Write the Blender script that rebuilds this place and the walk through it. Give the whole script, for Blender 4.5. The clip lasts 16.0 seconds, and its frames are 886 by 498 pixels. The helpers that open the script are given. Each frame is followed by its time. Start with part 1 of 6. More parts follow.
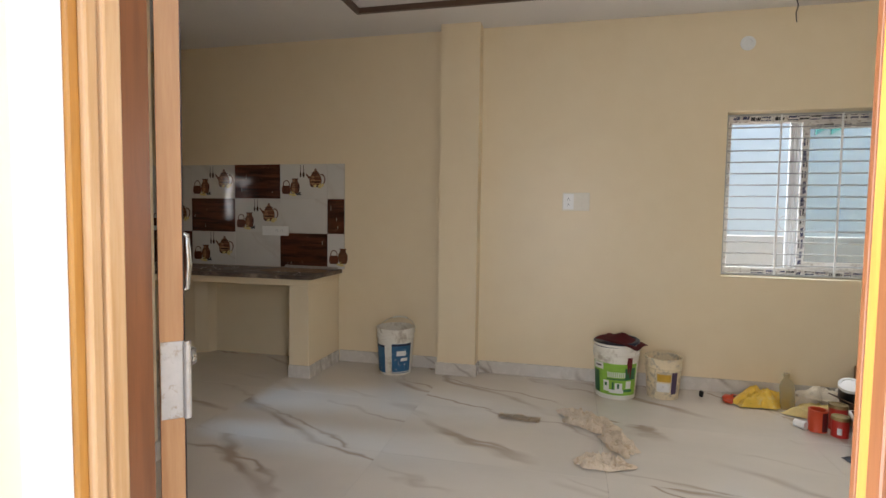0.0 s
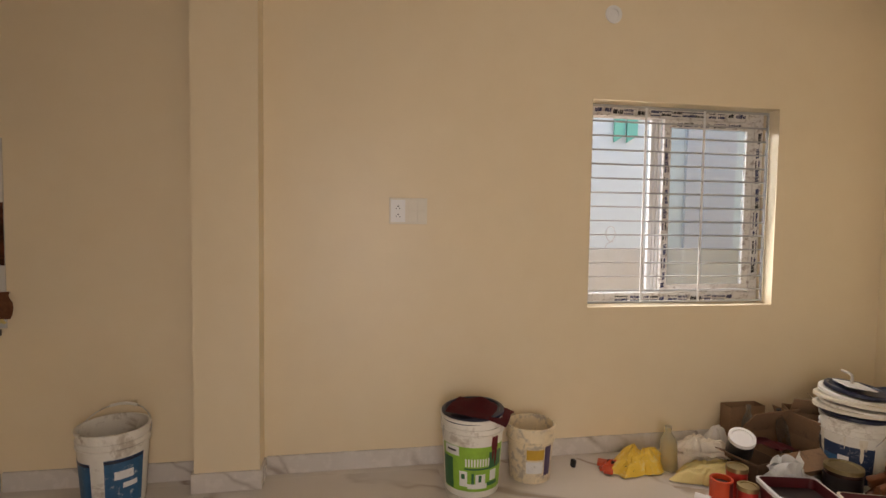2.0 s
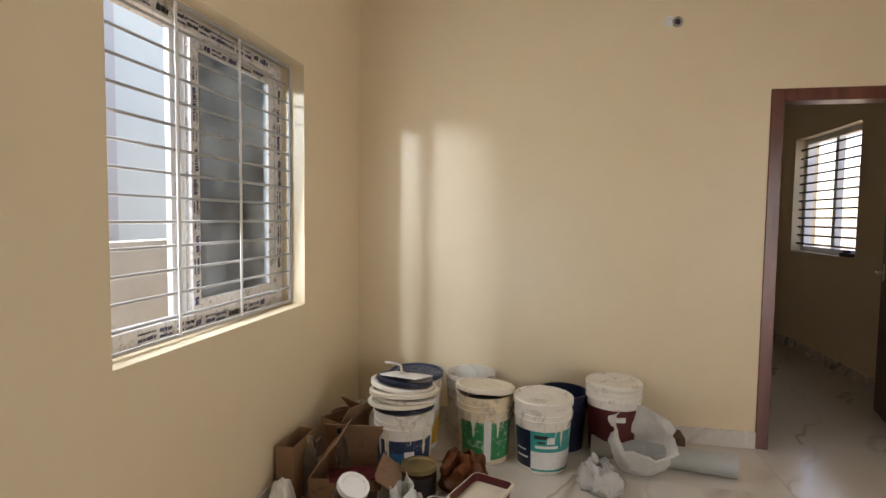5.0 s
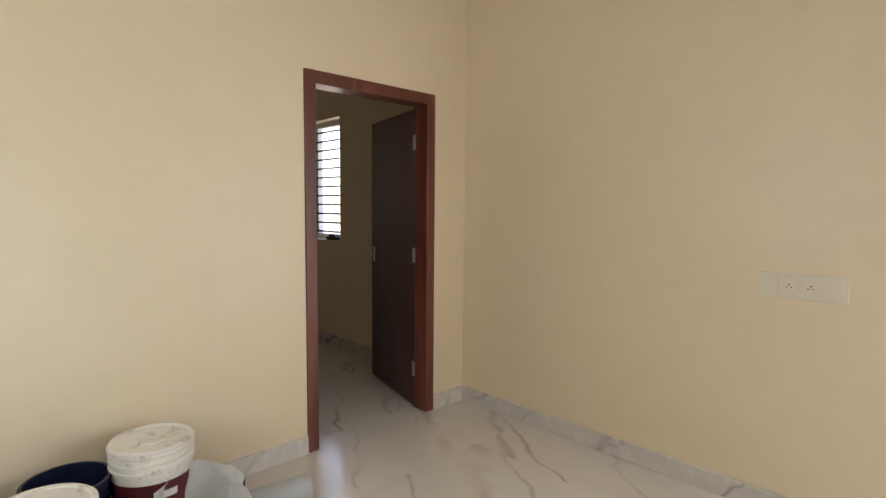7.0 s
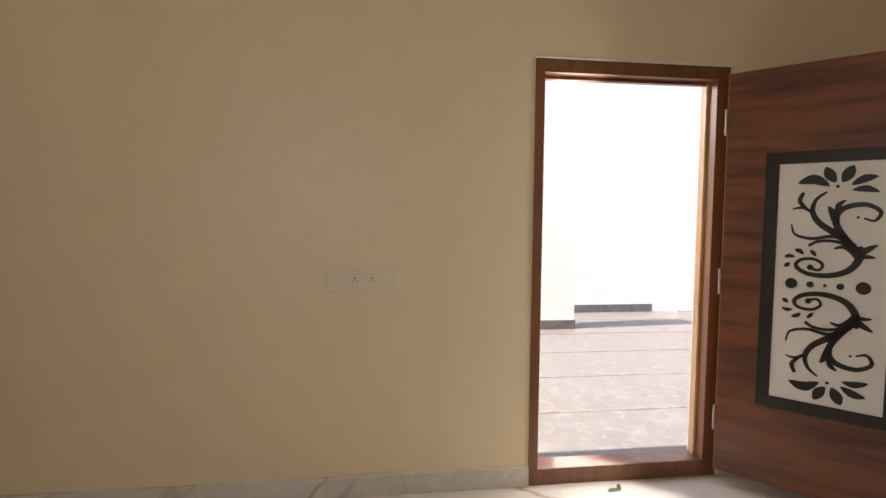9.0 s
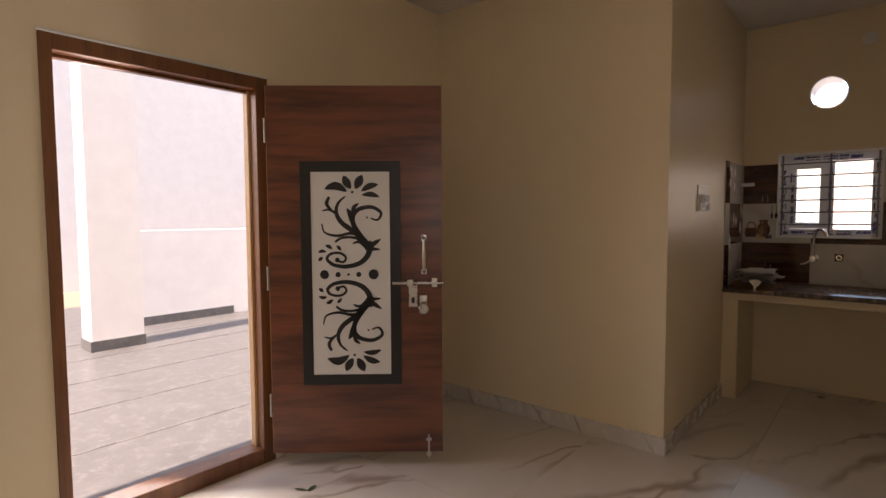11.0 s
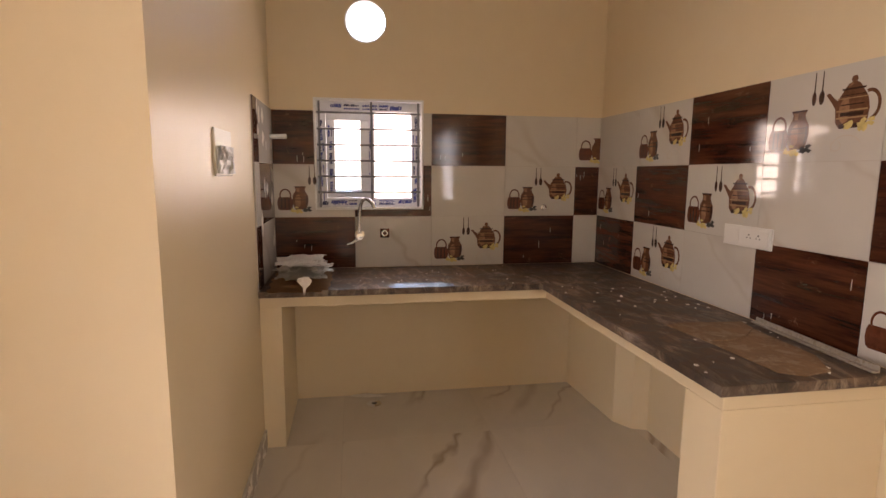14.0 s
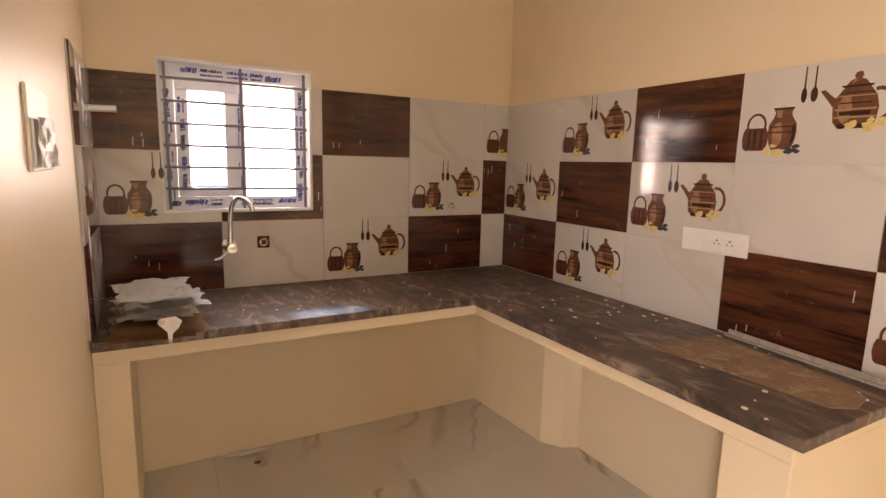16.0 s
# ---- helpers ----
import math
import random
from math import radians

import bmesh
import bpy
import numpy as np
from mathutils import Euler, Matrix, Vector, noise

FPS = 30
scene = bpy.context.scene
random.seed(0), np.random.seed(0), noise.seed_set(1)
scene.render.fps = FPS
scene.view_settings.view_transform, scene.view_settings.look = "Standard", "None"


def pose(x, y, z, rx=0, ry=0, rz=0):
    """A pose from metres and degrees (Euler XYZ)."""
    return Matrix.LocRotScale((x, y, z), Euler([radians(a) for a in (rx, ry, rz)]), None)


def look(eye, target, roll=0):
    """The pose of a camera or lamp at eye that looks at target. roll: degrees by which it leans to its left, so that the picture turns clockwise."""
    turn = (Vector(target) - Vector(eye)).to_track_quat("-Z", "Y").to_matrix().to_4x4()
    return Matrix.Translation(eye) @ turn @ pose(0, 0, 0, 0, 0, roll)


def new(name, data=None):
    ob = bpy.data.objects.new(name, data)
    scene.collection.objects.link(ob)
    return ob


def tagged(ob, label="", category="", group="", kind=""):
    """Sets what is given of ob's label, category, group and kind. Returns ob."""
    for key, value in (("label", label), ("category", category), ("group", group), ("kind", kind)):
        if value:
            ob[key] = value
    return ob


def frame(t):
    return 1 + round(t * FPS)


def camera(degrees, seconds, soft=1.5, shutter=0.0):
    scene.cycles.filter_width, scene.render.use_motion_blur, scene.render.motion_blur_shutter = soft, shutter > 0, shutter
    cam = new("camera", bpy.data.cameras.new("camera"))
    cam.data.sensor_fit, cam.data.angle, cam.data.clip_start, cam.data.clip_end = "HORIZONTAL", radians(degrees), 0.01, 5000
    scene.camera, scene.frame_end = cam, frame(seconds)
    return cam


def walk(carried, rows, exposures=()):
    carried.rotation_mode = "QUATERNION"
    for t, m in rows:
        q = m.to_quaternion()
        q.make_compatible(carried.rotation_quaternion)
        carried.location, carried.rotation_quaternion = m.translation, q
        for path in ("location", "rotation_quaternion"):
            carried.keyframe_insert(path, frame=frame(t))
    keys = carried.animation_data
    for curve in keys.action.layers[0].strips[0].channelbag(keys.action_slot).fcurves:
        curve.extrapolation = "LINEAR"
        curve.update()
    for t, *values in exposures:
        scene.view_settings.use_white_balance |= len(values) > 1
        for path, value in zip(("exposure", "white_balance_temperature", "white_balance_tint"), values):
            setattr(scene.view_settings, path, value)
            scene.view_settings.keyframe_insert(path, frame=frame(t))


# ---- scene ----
cam = camera(80.0, 16.0)

PATH = [
    (0, (2.0895, -0.6385, 1.298), (1.622, 1.3025, 1.179), 0.8),
    (0.5, (1.862, -0.222, 1.299), (1.635, 1.762, 1.181), 1.1),
    (1, (1.79, 0.084, 1.352), (1.738, 2.08, 1.227), 1.0),
    (1.5, (1.789, 0.476, 1.352), (1.909, 2.469, 1.237), 0.8),
    (2, (1.807, 0.79, 1.385), (2.155, 2.756, 1.28), 0.8),
    (2.5, (1.69, 1.1, 1.378), (2.333, 2.991, 1.285), 1.0),
    (3, (1.641, 1.378, 1.378), (2.623, 3.117, 1.27), 1.0),
    (3.2, (1.675, 1.497, 1.374), (2.787, 3.157, 1.278), 1.2),
    (5.3, (1.97, 2.671, 1.342), (3.965, 2.742, 1.209), 0.7),
    (5.5, (2.027, 2.774, 1.357), (4.016, 2.632, 1.214), 0.7),
    (6, (2.125, 2.8, 1.396), (4.035, 2.232, 1.225), 0.5),
    (6.5, (2.436, 2.745, 1.366), (4.163, 1.749, 1.212), 0.8),
    (7, (2.696, 2.676, 1.374), (4.131, 1.292, 1.216), 0.5),
    (7.5, (2.914, 2.581, 1.361), (3.978, 0.895, 1.199), 0.5),
    (8, (3.08, 2.44, 1.337), (3.695, 0.543, 1.18), 0.8),
    (8.5, (3.154, 2.423, 1.319), (3.304, 0.432, 1.192), -0.2),
    (9, (3.209, 2.486, 1.349), (2.944, 0.507, 1.221), 0.5),
    (9.5, (3.216, 2.543, 1.359), (2.582, 0.649, 1.241), 0.5),
    (10, (3.175, 2.587, 1.346), (2.19, 0.85, 1.239), 0.3),
    (10.2, (3.15, 2.598, 1.348), (2.045, 0.934, 1.24), 0.2),
    (12.3, (2.525, 2.582, 1.395), (0.592, 2.097, 1.216), -0.5),
    (12.5, (2.395, 2.5, 1.404), (0.436, 2.144, 1.212), -0.4),
    (13, (2.102, 2.387, 1.391), (0.118, 2.286, 1.166), -0.3),
    (13.5, (1.727, 2.263, 1.407), (-0.252, 2.383, 1.145), -0.1),
    (14, (1.354, 2.119, 1.399), (-0.597, 2.456, 1.117), 0.4),
    (14.5, (1.013, 2.042, 1.397), (-0.891, 2.576, 1.101), 0.9),
    (15, (0.722, 2.017, 1.404), (-1.124, 2.724, 1.097), 0.9),
    (15.5, (0.638, 1.972, 1.405), (-1.151, 2.808, 1.086), 1.1),
    (16, (0.688, 1.856, 1.418), (-1.037, 2.817, 1.102), 1.4),
]
EXPOSURES = ((0.0, 2.0, 6800, 15), (0.5, 2.0, 7200, 19), (1.5, 1.87, 8200, 25), (3.2, 1.83, 7900, 22), (5.3, 1.82, 7400, 19), (6.5, 1.85, 7200, 17), (7.0, 2.33, 6800, 15), (7.3, 2.36, 6700, 14), (8.0, 1.95, 7600, 22), (8.6, 1.8, 7800, 22), (9.3, 1.45, 7900, 22), (10.2, 0.85, 8000, 24), (12.3, 2.6, 8600, 34), (14.0, 3.05, 8300, 31), (16.0, 3.6, 8500, 33))
walk(cam, [(t, look(eye, target, roll)) for t, eye, target, roll in PATH], EXPOSURES)

# ---- world, sun and large lights ----
world = bpy.data.worlds.new("sky")
world.use_nodes = True
scene.world = world
wn = world.node_tree
sky = wn.nodes.new("ShaderNodeTexSky")
sky.sky_type, sky.sun_disc = "NISHITA", False
sky.sun_elevation, sky.sun_rotation = radians(61), radians(85)
wn.links.new(sky.outputs[0], wn.nodes["Background"].inputs[0])
wn.nodes["Background"].inputs[1].default_value = 0.15
sun = new("sun", bpy.data.lights.new("sun", "SUN"))
sun.data.energy, sun.data.angle, sun.data.color = 5.0, radians(0.5), (1.0, 0.95, 0.88)
sun.matrix_world = look((6, 0.5, 11), (0, 0, 0))


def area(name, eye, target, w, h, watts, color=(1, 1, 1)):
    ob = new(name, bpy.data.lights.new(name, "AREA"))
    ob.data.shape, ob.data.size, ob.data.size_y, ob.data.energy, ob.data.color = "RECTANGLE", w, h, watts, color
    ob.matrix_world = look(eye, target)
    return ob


# area lamps standing in for sky light in the four openings
area("skylight_door", (1.935, 0.012, 1.06), (2.88, 1.0, 1.0), 0.80, 1.88, 8.6, (0.86, 0.94, 1.0))
area("skylight_window", (3.82, 3.765, 1.5), (3.72, 2.0, 1.35), 1.15, 1.12, 4.6, (0.76, 0.88, 1.0))
area("skylight_kitchen", (-2.045, 2.23, 1.52), (-1.0, 2.23, 1.02), 0.56, 0.54, 0.7, (1.0, 0.97, 0.93))
area("skylight_bedroom", (7.64, -0.16, 1.63), (7.5, 2.0, 1.4), 1.1, 1.1, 0.05, (0.93, 0.97, 1.0))
# unseen lamp added outdoors; throws the blue pool on floor and counter
area("kitchen_pool_lamp", (-3.95, 2.08, 2.63), (0.4, 2.4, 0.0), 0.2, 0.2, 32, (0.32, 0.62, 1.0))
# unseen fill lamp added outside to brighten the entrance jamb and plaster
area("porch_fill_lamp", (3.2, -1.7, 2.5), (1.5, -0.1, 1.1), 1.0, 1.0, 7.5, (0.97, 0.98, 1.0))
# unseen small lamp added in the yard to form the east wall's light patch
area("wall_patch_lamp", (2.05, 4.57, 2.15), (4.0, 3.0, 1.3), 0.1, 0.1, 17, (0.62, 0.80, 1.0))


# ---- materials ----
def nodes_of(name):
    m = bpy.data.materials.new(name)
    m.use_nodes = True
    nt = m.node_tree
    return m, nt, nt.nodes["Principled BSDF"]


def coords(nt, scale=(1, 1, 1), jitter=False):
    tc = nt.nodes.new("ShaderNodeTexCoord")
    mp = nt.nodes.new("ShaderNodeMapping")
    mp.inputs["Scale"].default_value = scale
    nt.links.new(tc.outputs["Object"], mp.inputs["Vector"])
    if jitter:
        oi = nt.nodes.new("ShaderNodeObjectInfo")
        mul = nt.nodes.new("ShaderNodeVectorMath")
        mul.operation = "SCALE"
        mul.inputs[0].default_value = (37.0, 23.0, 51.0)
        nt.links.new(oi.outputs["Random"], mul.inputs["Scale"])
        nt.links.new(mul.outputs[0], mp.inputs["Location"])
    return mp.outputs[0]


def noise_tex(nt, vec, scale, detail=4, rough=0.55, distort=0.0):
    n = nt.nodes.new("ShaderNodeTexNoise")
    n.inputs["Scale"].default_value, n.inputs["Detail"].default_value = scale, detail
    n.inputs["Roughness"].default_value, n.inputs["Distortion"].default_value = rough, distort
    nt.links.new(vec, n.inputs["Vector"])
    return n.outputs["Fac"]


def ramp(nt, fac, stops):
    r = nt.nodes.new("ShaderNodeValToRGB")
    while len(r.color_ramp.elements) < len(stops):
        r.color_ramp.elements.new(0.5)
    for e, (p, c) in zip(r.color_ramp.elements, stops):
        e.position, e.color = p, (*c, 1) if len(c) == 3 else c
    nt.links.new(fac, r.inputs[0])
    return r.outputs[0]


def mix(nt, fac, a, b, mode="MIX"):
    m = nt.nodes.new("ShaderNodeMix")
    m.data_type, m.blend_type = "RGBA", mode
    for value, key in ((fac, 0), (a, 6), (b, 7)):
        if isinstance(value, (int, float)):
            m.inputs[key].default_value = value
        elif isinstance(value, tuple):
            m.inputs[key].default_value = (*value, 1)
        else:
            nt.links.new(value, m.inputs[key])
    return m.outputs[2]


def bump(nt, bsdf, height, strength=0.2, distance=0.002):
    b = nt.nodes.new("ShaderNodeBump")
    b.inputs["Strength"].default_value, b.inputs["Distance"].default_value = strength, distance
    nt.links.new(height, b.inputs["Height"])
    nt.links.new(b.outputs[0], bsdf.inputs["Normal"])


def plain(name, base, rough=0.5, metal=0.0, vary=0.12, fine=60, coarse=4, dirt=None, dirt_amount=0.0, bumpy=0.15, jitter=False, coat=0.0):
    """A painted, plastic or metal surface with grain, patchy tone and optional dirt."""
    m, nt, bs = nodes_of(name)
    v = coords(nt, jitter=jitter)
    f, c = noise_tex(nt, v, fine, 3), noise_tex(nt, v, coarse, 5, 0.6)
    dark = tuple(x * (1 - vary) for x in base)
    light = tuple(min(1, x * (1 + vary * 0.6)) for x in base)
    col = mix(nt, 0.3, ramp(nt, c, ((0.3, dark), (0.7, light))), ramp(nt, f, ((0.3, dark), (0.7, light))))
    if dirt:
        d = noise_tex(nt, v, coarse * 2.3, 6, 0.7, 0.4)
        lo = 0.62 - 0.3 * dirt_amount
        col = mix(nt, ramp(nt, d, ((lo, (0, 0, 0)), (lo + 0.12, (1, 1, 1)))), col, dirt)
    nt.links.new(col, bs.inputs["Base Color"])
    nt.links.new(ramp(nt, c, ((0.3, (rough * 0.85,) * 3), (0.7, (min(1, rough * 1.15),) * 3))), bs.inputs["Roughness"])
    bs.inputs["Metallic"].default_value = metal
    bs.inputs["Coat Weight"].default_value = coat
    if bumpy:
        bump(nt, bs, f, bumpy, 0.002)
    return m


def wall_paint():
    m, nt, bs = nodes_of("cream_wall_paint")
    v = coords(nt)
    big, mid, fine = noise_tex(nt, v, 0.9, 4), noise_tex(nt, v, 6, 5, 0.6), noise_tex(nt, v, 140, 3)
    col = mix(nt, 0.35, ramp(nt, big, ((0.3, (0.785, 0.645, 0.435)), (0.7, (0.815, 0.68, 0.47)))), ramp(nt, mid, ((0.3, (0.77, 0.63, 0.42)), (0.7, (0.825, 0.695, 0.487)))))
    nt.links.new(col, bs.inputs["Base Color"])
    nt.links.new(ramp(nt, mid, ((0.3, (0.36,) * 3), (0.7, (0.46,) * 3))), bs.inputs["Roughness"])
    h = mix(nt, 0.25, mid, fine)
    bump(nt, bs, h, 0.22, 0.004)
    return m


def marble(name, base, vein, rough, scale=1.0, jitter=True, amount=0.75):
    m, nt, bs = nodes_of(name)
    v = coords(nt, (scale, scale * 1.7, scale), jitter)
    lines = []
    for sc, dist, lo in ((0.42, 7.0, 0.992), (0.75, 9.0, 0.995)):
        w = nt.nodes.new("ShaderNodeTexWave")
        w.bands_direction = "DIAGONAL"
        w.inputs["Scale"].default_value, w.inputs["Distortion"].default_value = sc, dist
        w.inputs["Detail"].default_value, w.inputs["Detail Scale"].default_value, w.inputs["Detail Roughness"].default_value = 5, 0.55, 0.58
        nt.links.new(v, w.inputs["Vector"])
        lines.append(ramp(nt, w.outputs["Fac"], ((lo - 0.022, (0, 0, 0)), (lo, (0.5, 0.5, 0.5)), (1.0, (1, 1, 1)))))
    gate = ramp(nt, noise_tex(nt, v, 0.9, 3), ((0.42, (0, 0, 0)), (0.62, (1, 1, 1))))
    veins = mix(nt, 1.0, mix(nt, 1.0, lines[0], lines[1], "SCREEN"), gate, "MULTIPLY")
    cloud = ramp(nt, noise_tex(nt, v, 1.8, 5), ((0.3, tuple(x * 0.9 for x in base)), (0.7, base)))
    amt = nt.nodes.new("ShaderNodeMath")
    amt.operation = "MULTIPLY"
    amt.inputs[1].default_value = amount
    nt.links.new(veins, amt.inputs[0])
    col = mix(nt, amt.outputs[0], cloud, vein)
    nt.links.new(col, bs.inputs["Base Color"])
    dust = noise_tex(nt, v, 7, 6, 0.7)
    nt.links.new(ramp(nt, dust, ((0.35, (rough * 0.7,) * 3), (0.7, (rough * 1.7,) * 3))), bs.inputs["Roughness"])
    bump(nt, bs, dust, 0.03, 0.001)
    return m


def wood(name, dark, mid_c, light, rough, along="x", scale=1.0, coat=0.2, jitter=False, streak=14, bands=0.55):
    m, nt, bs = nodes_of(name)
    k = {"x": (0.9, streak, streak), "y": (streak, 0.9, streak), "z": (streak, streak, 0.9)}[along]
    v = coords(nt, tuple(scale * a for a in k), jitter)
    g = noise_tex(nt, v, 1.0, 6, 0.6, 1.2)
    f = noise_tex(nt, v, 5.0, 5, 0.7, 0.3)
    big = coords(nt, tuple(scale * a for a in {"x": (0.8, 7, 7), "y": (7, 0.8, 7), "z": (7, 7, 0.8)}[along]), jitter)
    p = noise_tex(nt, big, 1.6, 3)
    col = ramp(nt, g, ((0.3, dark), (0.5, mid_c), (0.72, light)))
    col = mix(nt, 0.35, col, ramp(nt, f, ((0.35, dark), (0.65, light))))
    col = mix(nt, bands, col, ramp(nt, p, ((0.40, dark), (0.56, light))))
    nt.links.new(col, bs.inputs["Base Color"])
    bs.inputs["Roughness"].default_value = rough
    bs.inputs["Coat Weight"].default_value = coat
    bs.inputs["Coat Roughness"].default_value = 0.2
    bump(nt, bs, f, 0.12, 0.001)
    return m


def granite():
    m, nt, bs = nodes_of("dusty_granite")
    v = coords(nt)
    speck = noise_tex(nt, v, 190, 4, 0.7)
    dust = noise_tex(nt, coords(nt, (5, 3.2, 5)), 2.4, 10, 0.76, 0.6)
    wipe = noise_tex(nt, coords(nt, (3.2, 9, 5)), 1.3, 10, 0.74, 1.3)
    patch = noise_tex(nt, v, 2.6, 4, 0.55, 0.5)
    base = ramp(nt, speck, ((0.35, (0.016, 0.010, 0.008)), (0.62, (0.045, 0.030, 0.023)), (0.72, (0.13, 0.095, 0.075))))
    d = ramp(nt, dust, ((0.40, (0.02, 0.02, 0.02)), (0.50, (0.40, 0.40, 0.40)), (0.62, (0.85, 0.85, 0.85))))
    col = mix(nt, d, base, (0.25, 0.165, 0.115))
    smear = ramp(nt, wipe, ((0.50, (0, 0, 0)), (0.66, (0.75, 0.75, 0.75))))
    col = mix(nt, smear, col, (0.46, 0.37, 0.29))
    col = mix(nt, ramp(nt, patch, ((0.40, (0.45, 0.45, 0.45)), (0.54, (0, 0, 0)))), col, (0.035, 0.025, 0.02))
    nt.links.new(col, bs.inputs["Base Color"])
    nt.links.new(ramp(nt, dust, ((0.35, (0.30,) * 3), (0.60, (0.72,) * 3))), bs.inputs["Roughness"])
    bump(nt, bs, dust, 0.06, 0.002)
    return m


def glass_mat(name, tint=(0.93, 0.96, 0.95), rough=0.0, clear=0.82):
    m, nt, bs = nodes_of(name)
    out = nt.nodes["Material Output"]
    tr, gl, mx = nt.nodes.new("ShaderNodeBsdfTransparent"), nt.nodes.new("ShaderNodeBsdfGlossy"), nt.nodes.new("ShaderNodeMixShader")
    tr.inputs[0].default_value = (*tint, 1)
    gl.inputs["Roughness"].default_value = rough
    mx2 = nt.nodes.new("ShaderNodeMixShader")
    df = nt.nodes.new("ShaderNodeBsdfTranslucent")
    df.inputs[0].default_value = (0.80, 0.80, 0.77, 1)
    dustf = noise_tex(nt, coords(nt), 3, 5, 0.6)
    nt.links.new(ramp(nt, dustf, ((0.3, (1 - clear - 0.06,) * 3), (0.7, (1 - clear + 0.06,) * 3))), mx2.inputs[0])
    fr = nt.nodes.new("ShaderNodeFresnel")
    fr.inputs[0].default_value = 1.45
    nt.links.new(fr.outputs[0], mx.inputs[0])
    nt.links.new(tr.outputs[0], mx.inputs[1])
    nt.links.new(gl.outputs[0], mx.inputs[2])
    nt.links.new(mx.outputs[0], mx2.inputs[1])
    nt.links.new(df.outputs[0], mx2.inputs[2])
    nt.links.new(mx2.outputs[0], out.inputs["Surface"])
    return m


WALL = wall_paint()
CEIL = plain("white_ceiling_distemper", (0.74, 0.70, 0.66), 0.8, vary=0.05, fine=90, coarse=1.5)
CEIL_EDGE = plain("brown_cornice_edge", (0.10, 0.055, 0.035), 0.5)
FLOOR = marble("cream_marble_floor", (0.72, 0.66, 0.58), (0.33, 0.24, 0.17), 0.13, 0.9, True)
SKIRT = marble("marble_skirting", (0.68, 0.63, 0.57), (0.27, 0.21, 0.16), 0.22, 1.6, True)
GROUT = plain("floor_grout", (0.56, 0.51, 0.44), 0.8)
OUTWALL = plain("white_outside_plaster", (0.86, 0.86, 0.85), 0.85, vary=0.06)
CEMENT = plain("dark_stone_paving", (0.125, 0.126, 0.128), 0.4, vary=0.25, coarse=5, fine=40, dirt=(0.16, 0.16, 0.16), dirt_amount=0.35)
PARAPET = plain("beige_parapet_plaster", (0.40, 0.42, 0.43), 0.85)
NEIGHBOUR = plain("pale_plaster", (0.50, 0.58, 0.58), 0.85, vary=0.04)
PIER = plain("grey_plaster", (0.40, 0.42, 0.44), 0.85, vary=0.05)
JOINT = plain("pale_cement_joint", (0.24, 0.24, 0.235), 0.8, vary=0.4, coarse=3, dirt=(0.13, 0.13, 0.13), dirt_amount=0.6)
EARTH = plain("dry_earth", (0.30, 0.25, 0.19), 0.95, vary=0.3, coarse=0.6, fine=12)
DOORWOOD = wood("walnut_door_veneer", (0.055, 0.015, 0.007), (0.125, 0.034, 0.014), (0.22, 0.066, 0.026), 0.38, "x", 1.0, 0.25)
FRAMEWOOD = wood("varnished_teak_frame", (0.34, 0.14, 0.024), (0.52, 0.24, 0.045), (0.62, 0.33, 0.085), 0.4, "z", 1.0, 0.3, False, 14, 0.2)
RAWEDGE = wood("raw_wood_edge", (0.30, 0.13, 0.045), (0.42, 0.21, 0.08), (0.52, 0.30, 0.13), 0.6, "z", 1.0, 0.0, False, 14, 0.25)
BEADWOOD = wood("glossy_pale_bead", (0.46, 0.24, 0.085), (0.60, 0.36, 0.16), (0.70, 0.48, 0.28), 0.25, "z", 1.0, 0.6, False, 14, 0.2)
DARKFRAME = wood("dark_frame_wood", (0.10, 0.034, 0.013), (0.18, 0.064, 0.023), (0.26, 0.10, 0.037), 0.35, "z", 1.0, 0.3, False, 14, 0.25)
REDFRAME = wood("red_brown_door_frame", (0.085, 0.018, 0.010), (0.14, 0.032, 0.018), (0.19, 0.05, 0.028), 0.35, "z", 1.0, 0.3)
DARKDOOR = wood("dark_flush_door", (0.022, 0.007, 0.005), (0.04, 0.012, 0.008), (0.065, 0.02, 0.012), 0.4, "z", 1.0, 0.2)
BLACK = plain("black_gloss_trim", (0.012, 0.011, 0.011), 0.35, bumpy=0.05)
WHITEBOARD = plain("white_acrylic_panel", (0.72, 0.71, 0.67), 0.4, vary=0.04, bumpy=0.03)
STEEL = plain("brushed_steel", (0.62, 0.60, 0.57), 0.28, 1.0, vary=0.08, fine=200)
HINGE = plain("dull_nickel", (0.46, 0.42, 0.36), 0.55, 0.35, vary=0.18, coarse=25, dirt=(0.33, 0.27, 0.2), dirt_amount=0.3)
UPVC = plain("white_upvc", (0.80, 0.80, 0.79), 0.35, vary=0.04, bumpy=0.03)
DARKGRILL = plain("dark_grill_paint", (0.06, 0.055, 0.05), 0.5, vary=0.15, fine=120)
GRILL = plain("grey_grill_paint", (0.40, 0.40, 0.39), 0.45, vary=0.15, fine=120)
TAPE = plain("protective_tape", (0.74, 0.71, 0.67), 0.55, vary=0.12, coarse=14, dirt=(0.40, 0.34, 0.30), dirt_amount=0.35)
TAPE_WHITE = plain("white_protective_tape", (0.74, 0.75, 0.78), 0.5, vary=0.08, coarse=14)
INK = plain("blue_black_print", (0.035, 0.04, 0.11), 0.5)
INK_BLUE = plain("blue_print", (0.05, 0.07, 0.30), 0.5)
GLASS = glass_mat("dusty_window_glass", (0.84, 0.88, 0.88), clear=0.95)
KITCHEN_GLASS = glass_mat("kitchen_window_glass", clear=0.93)
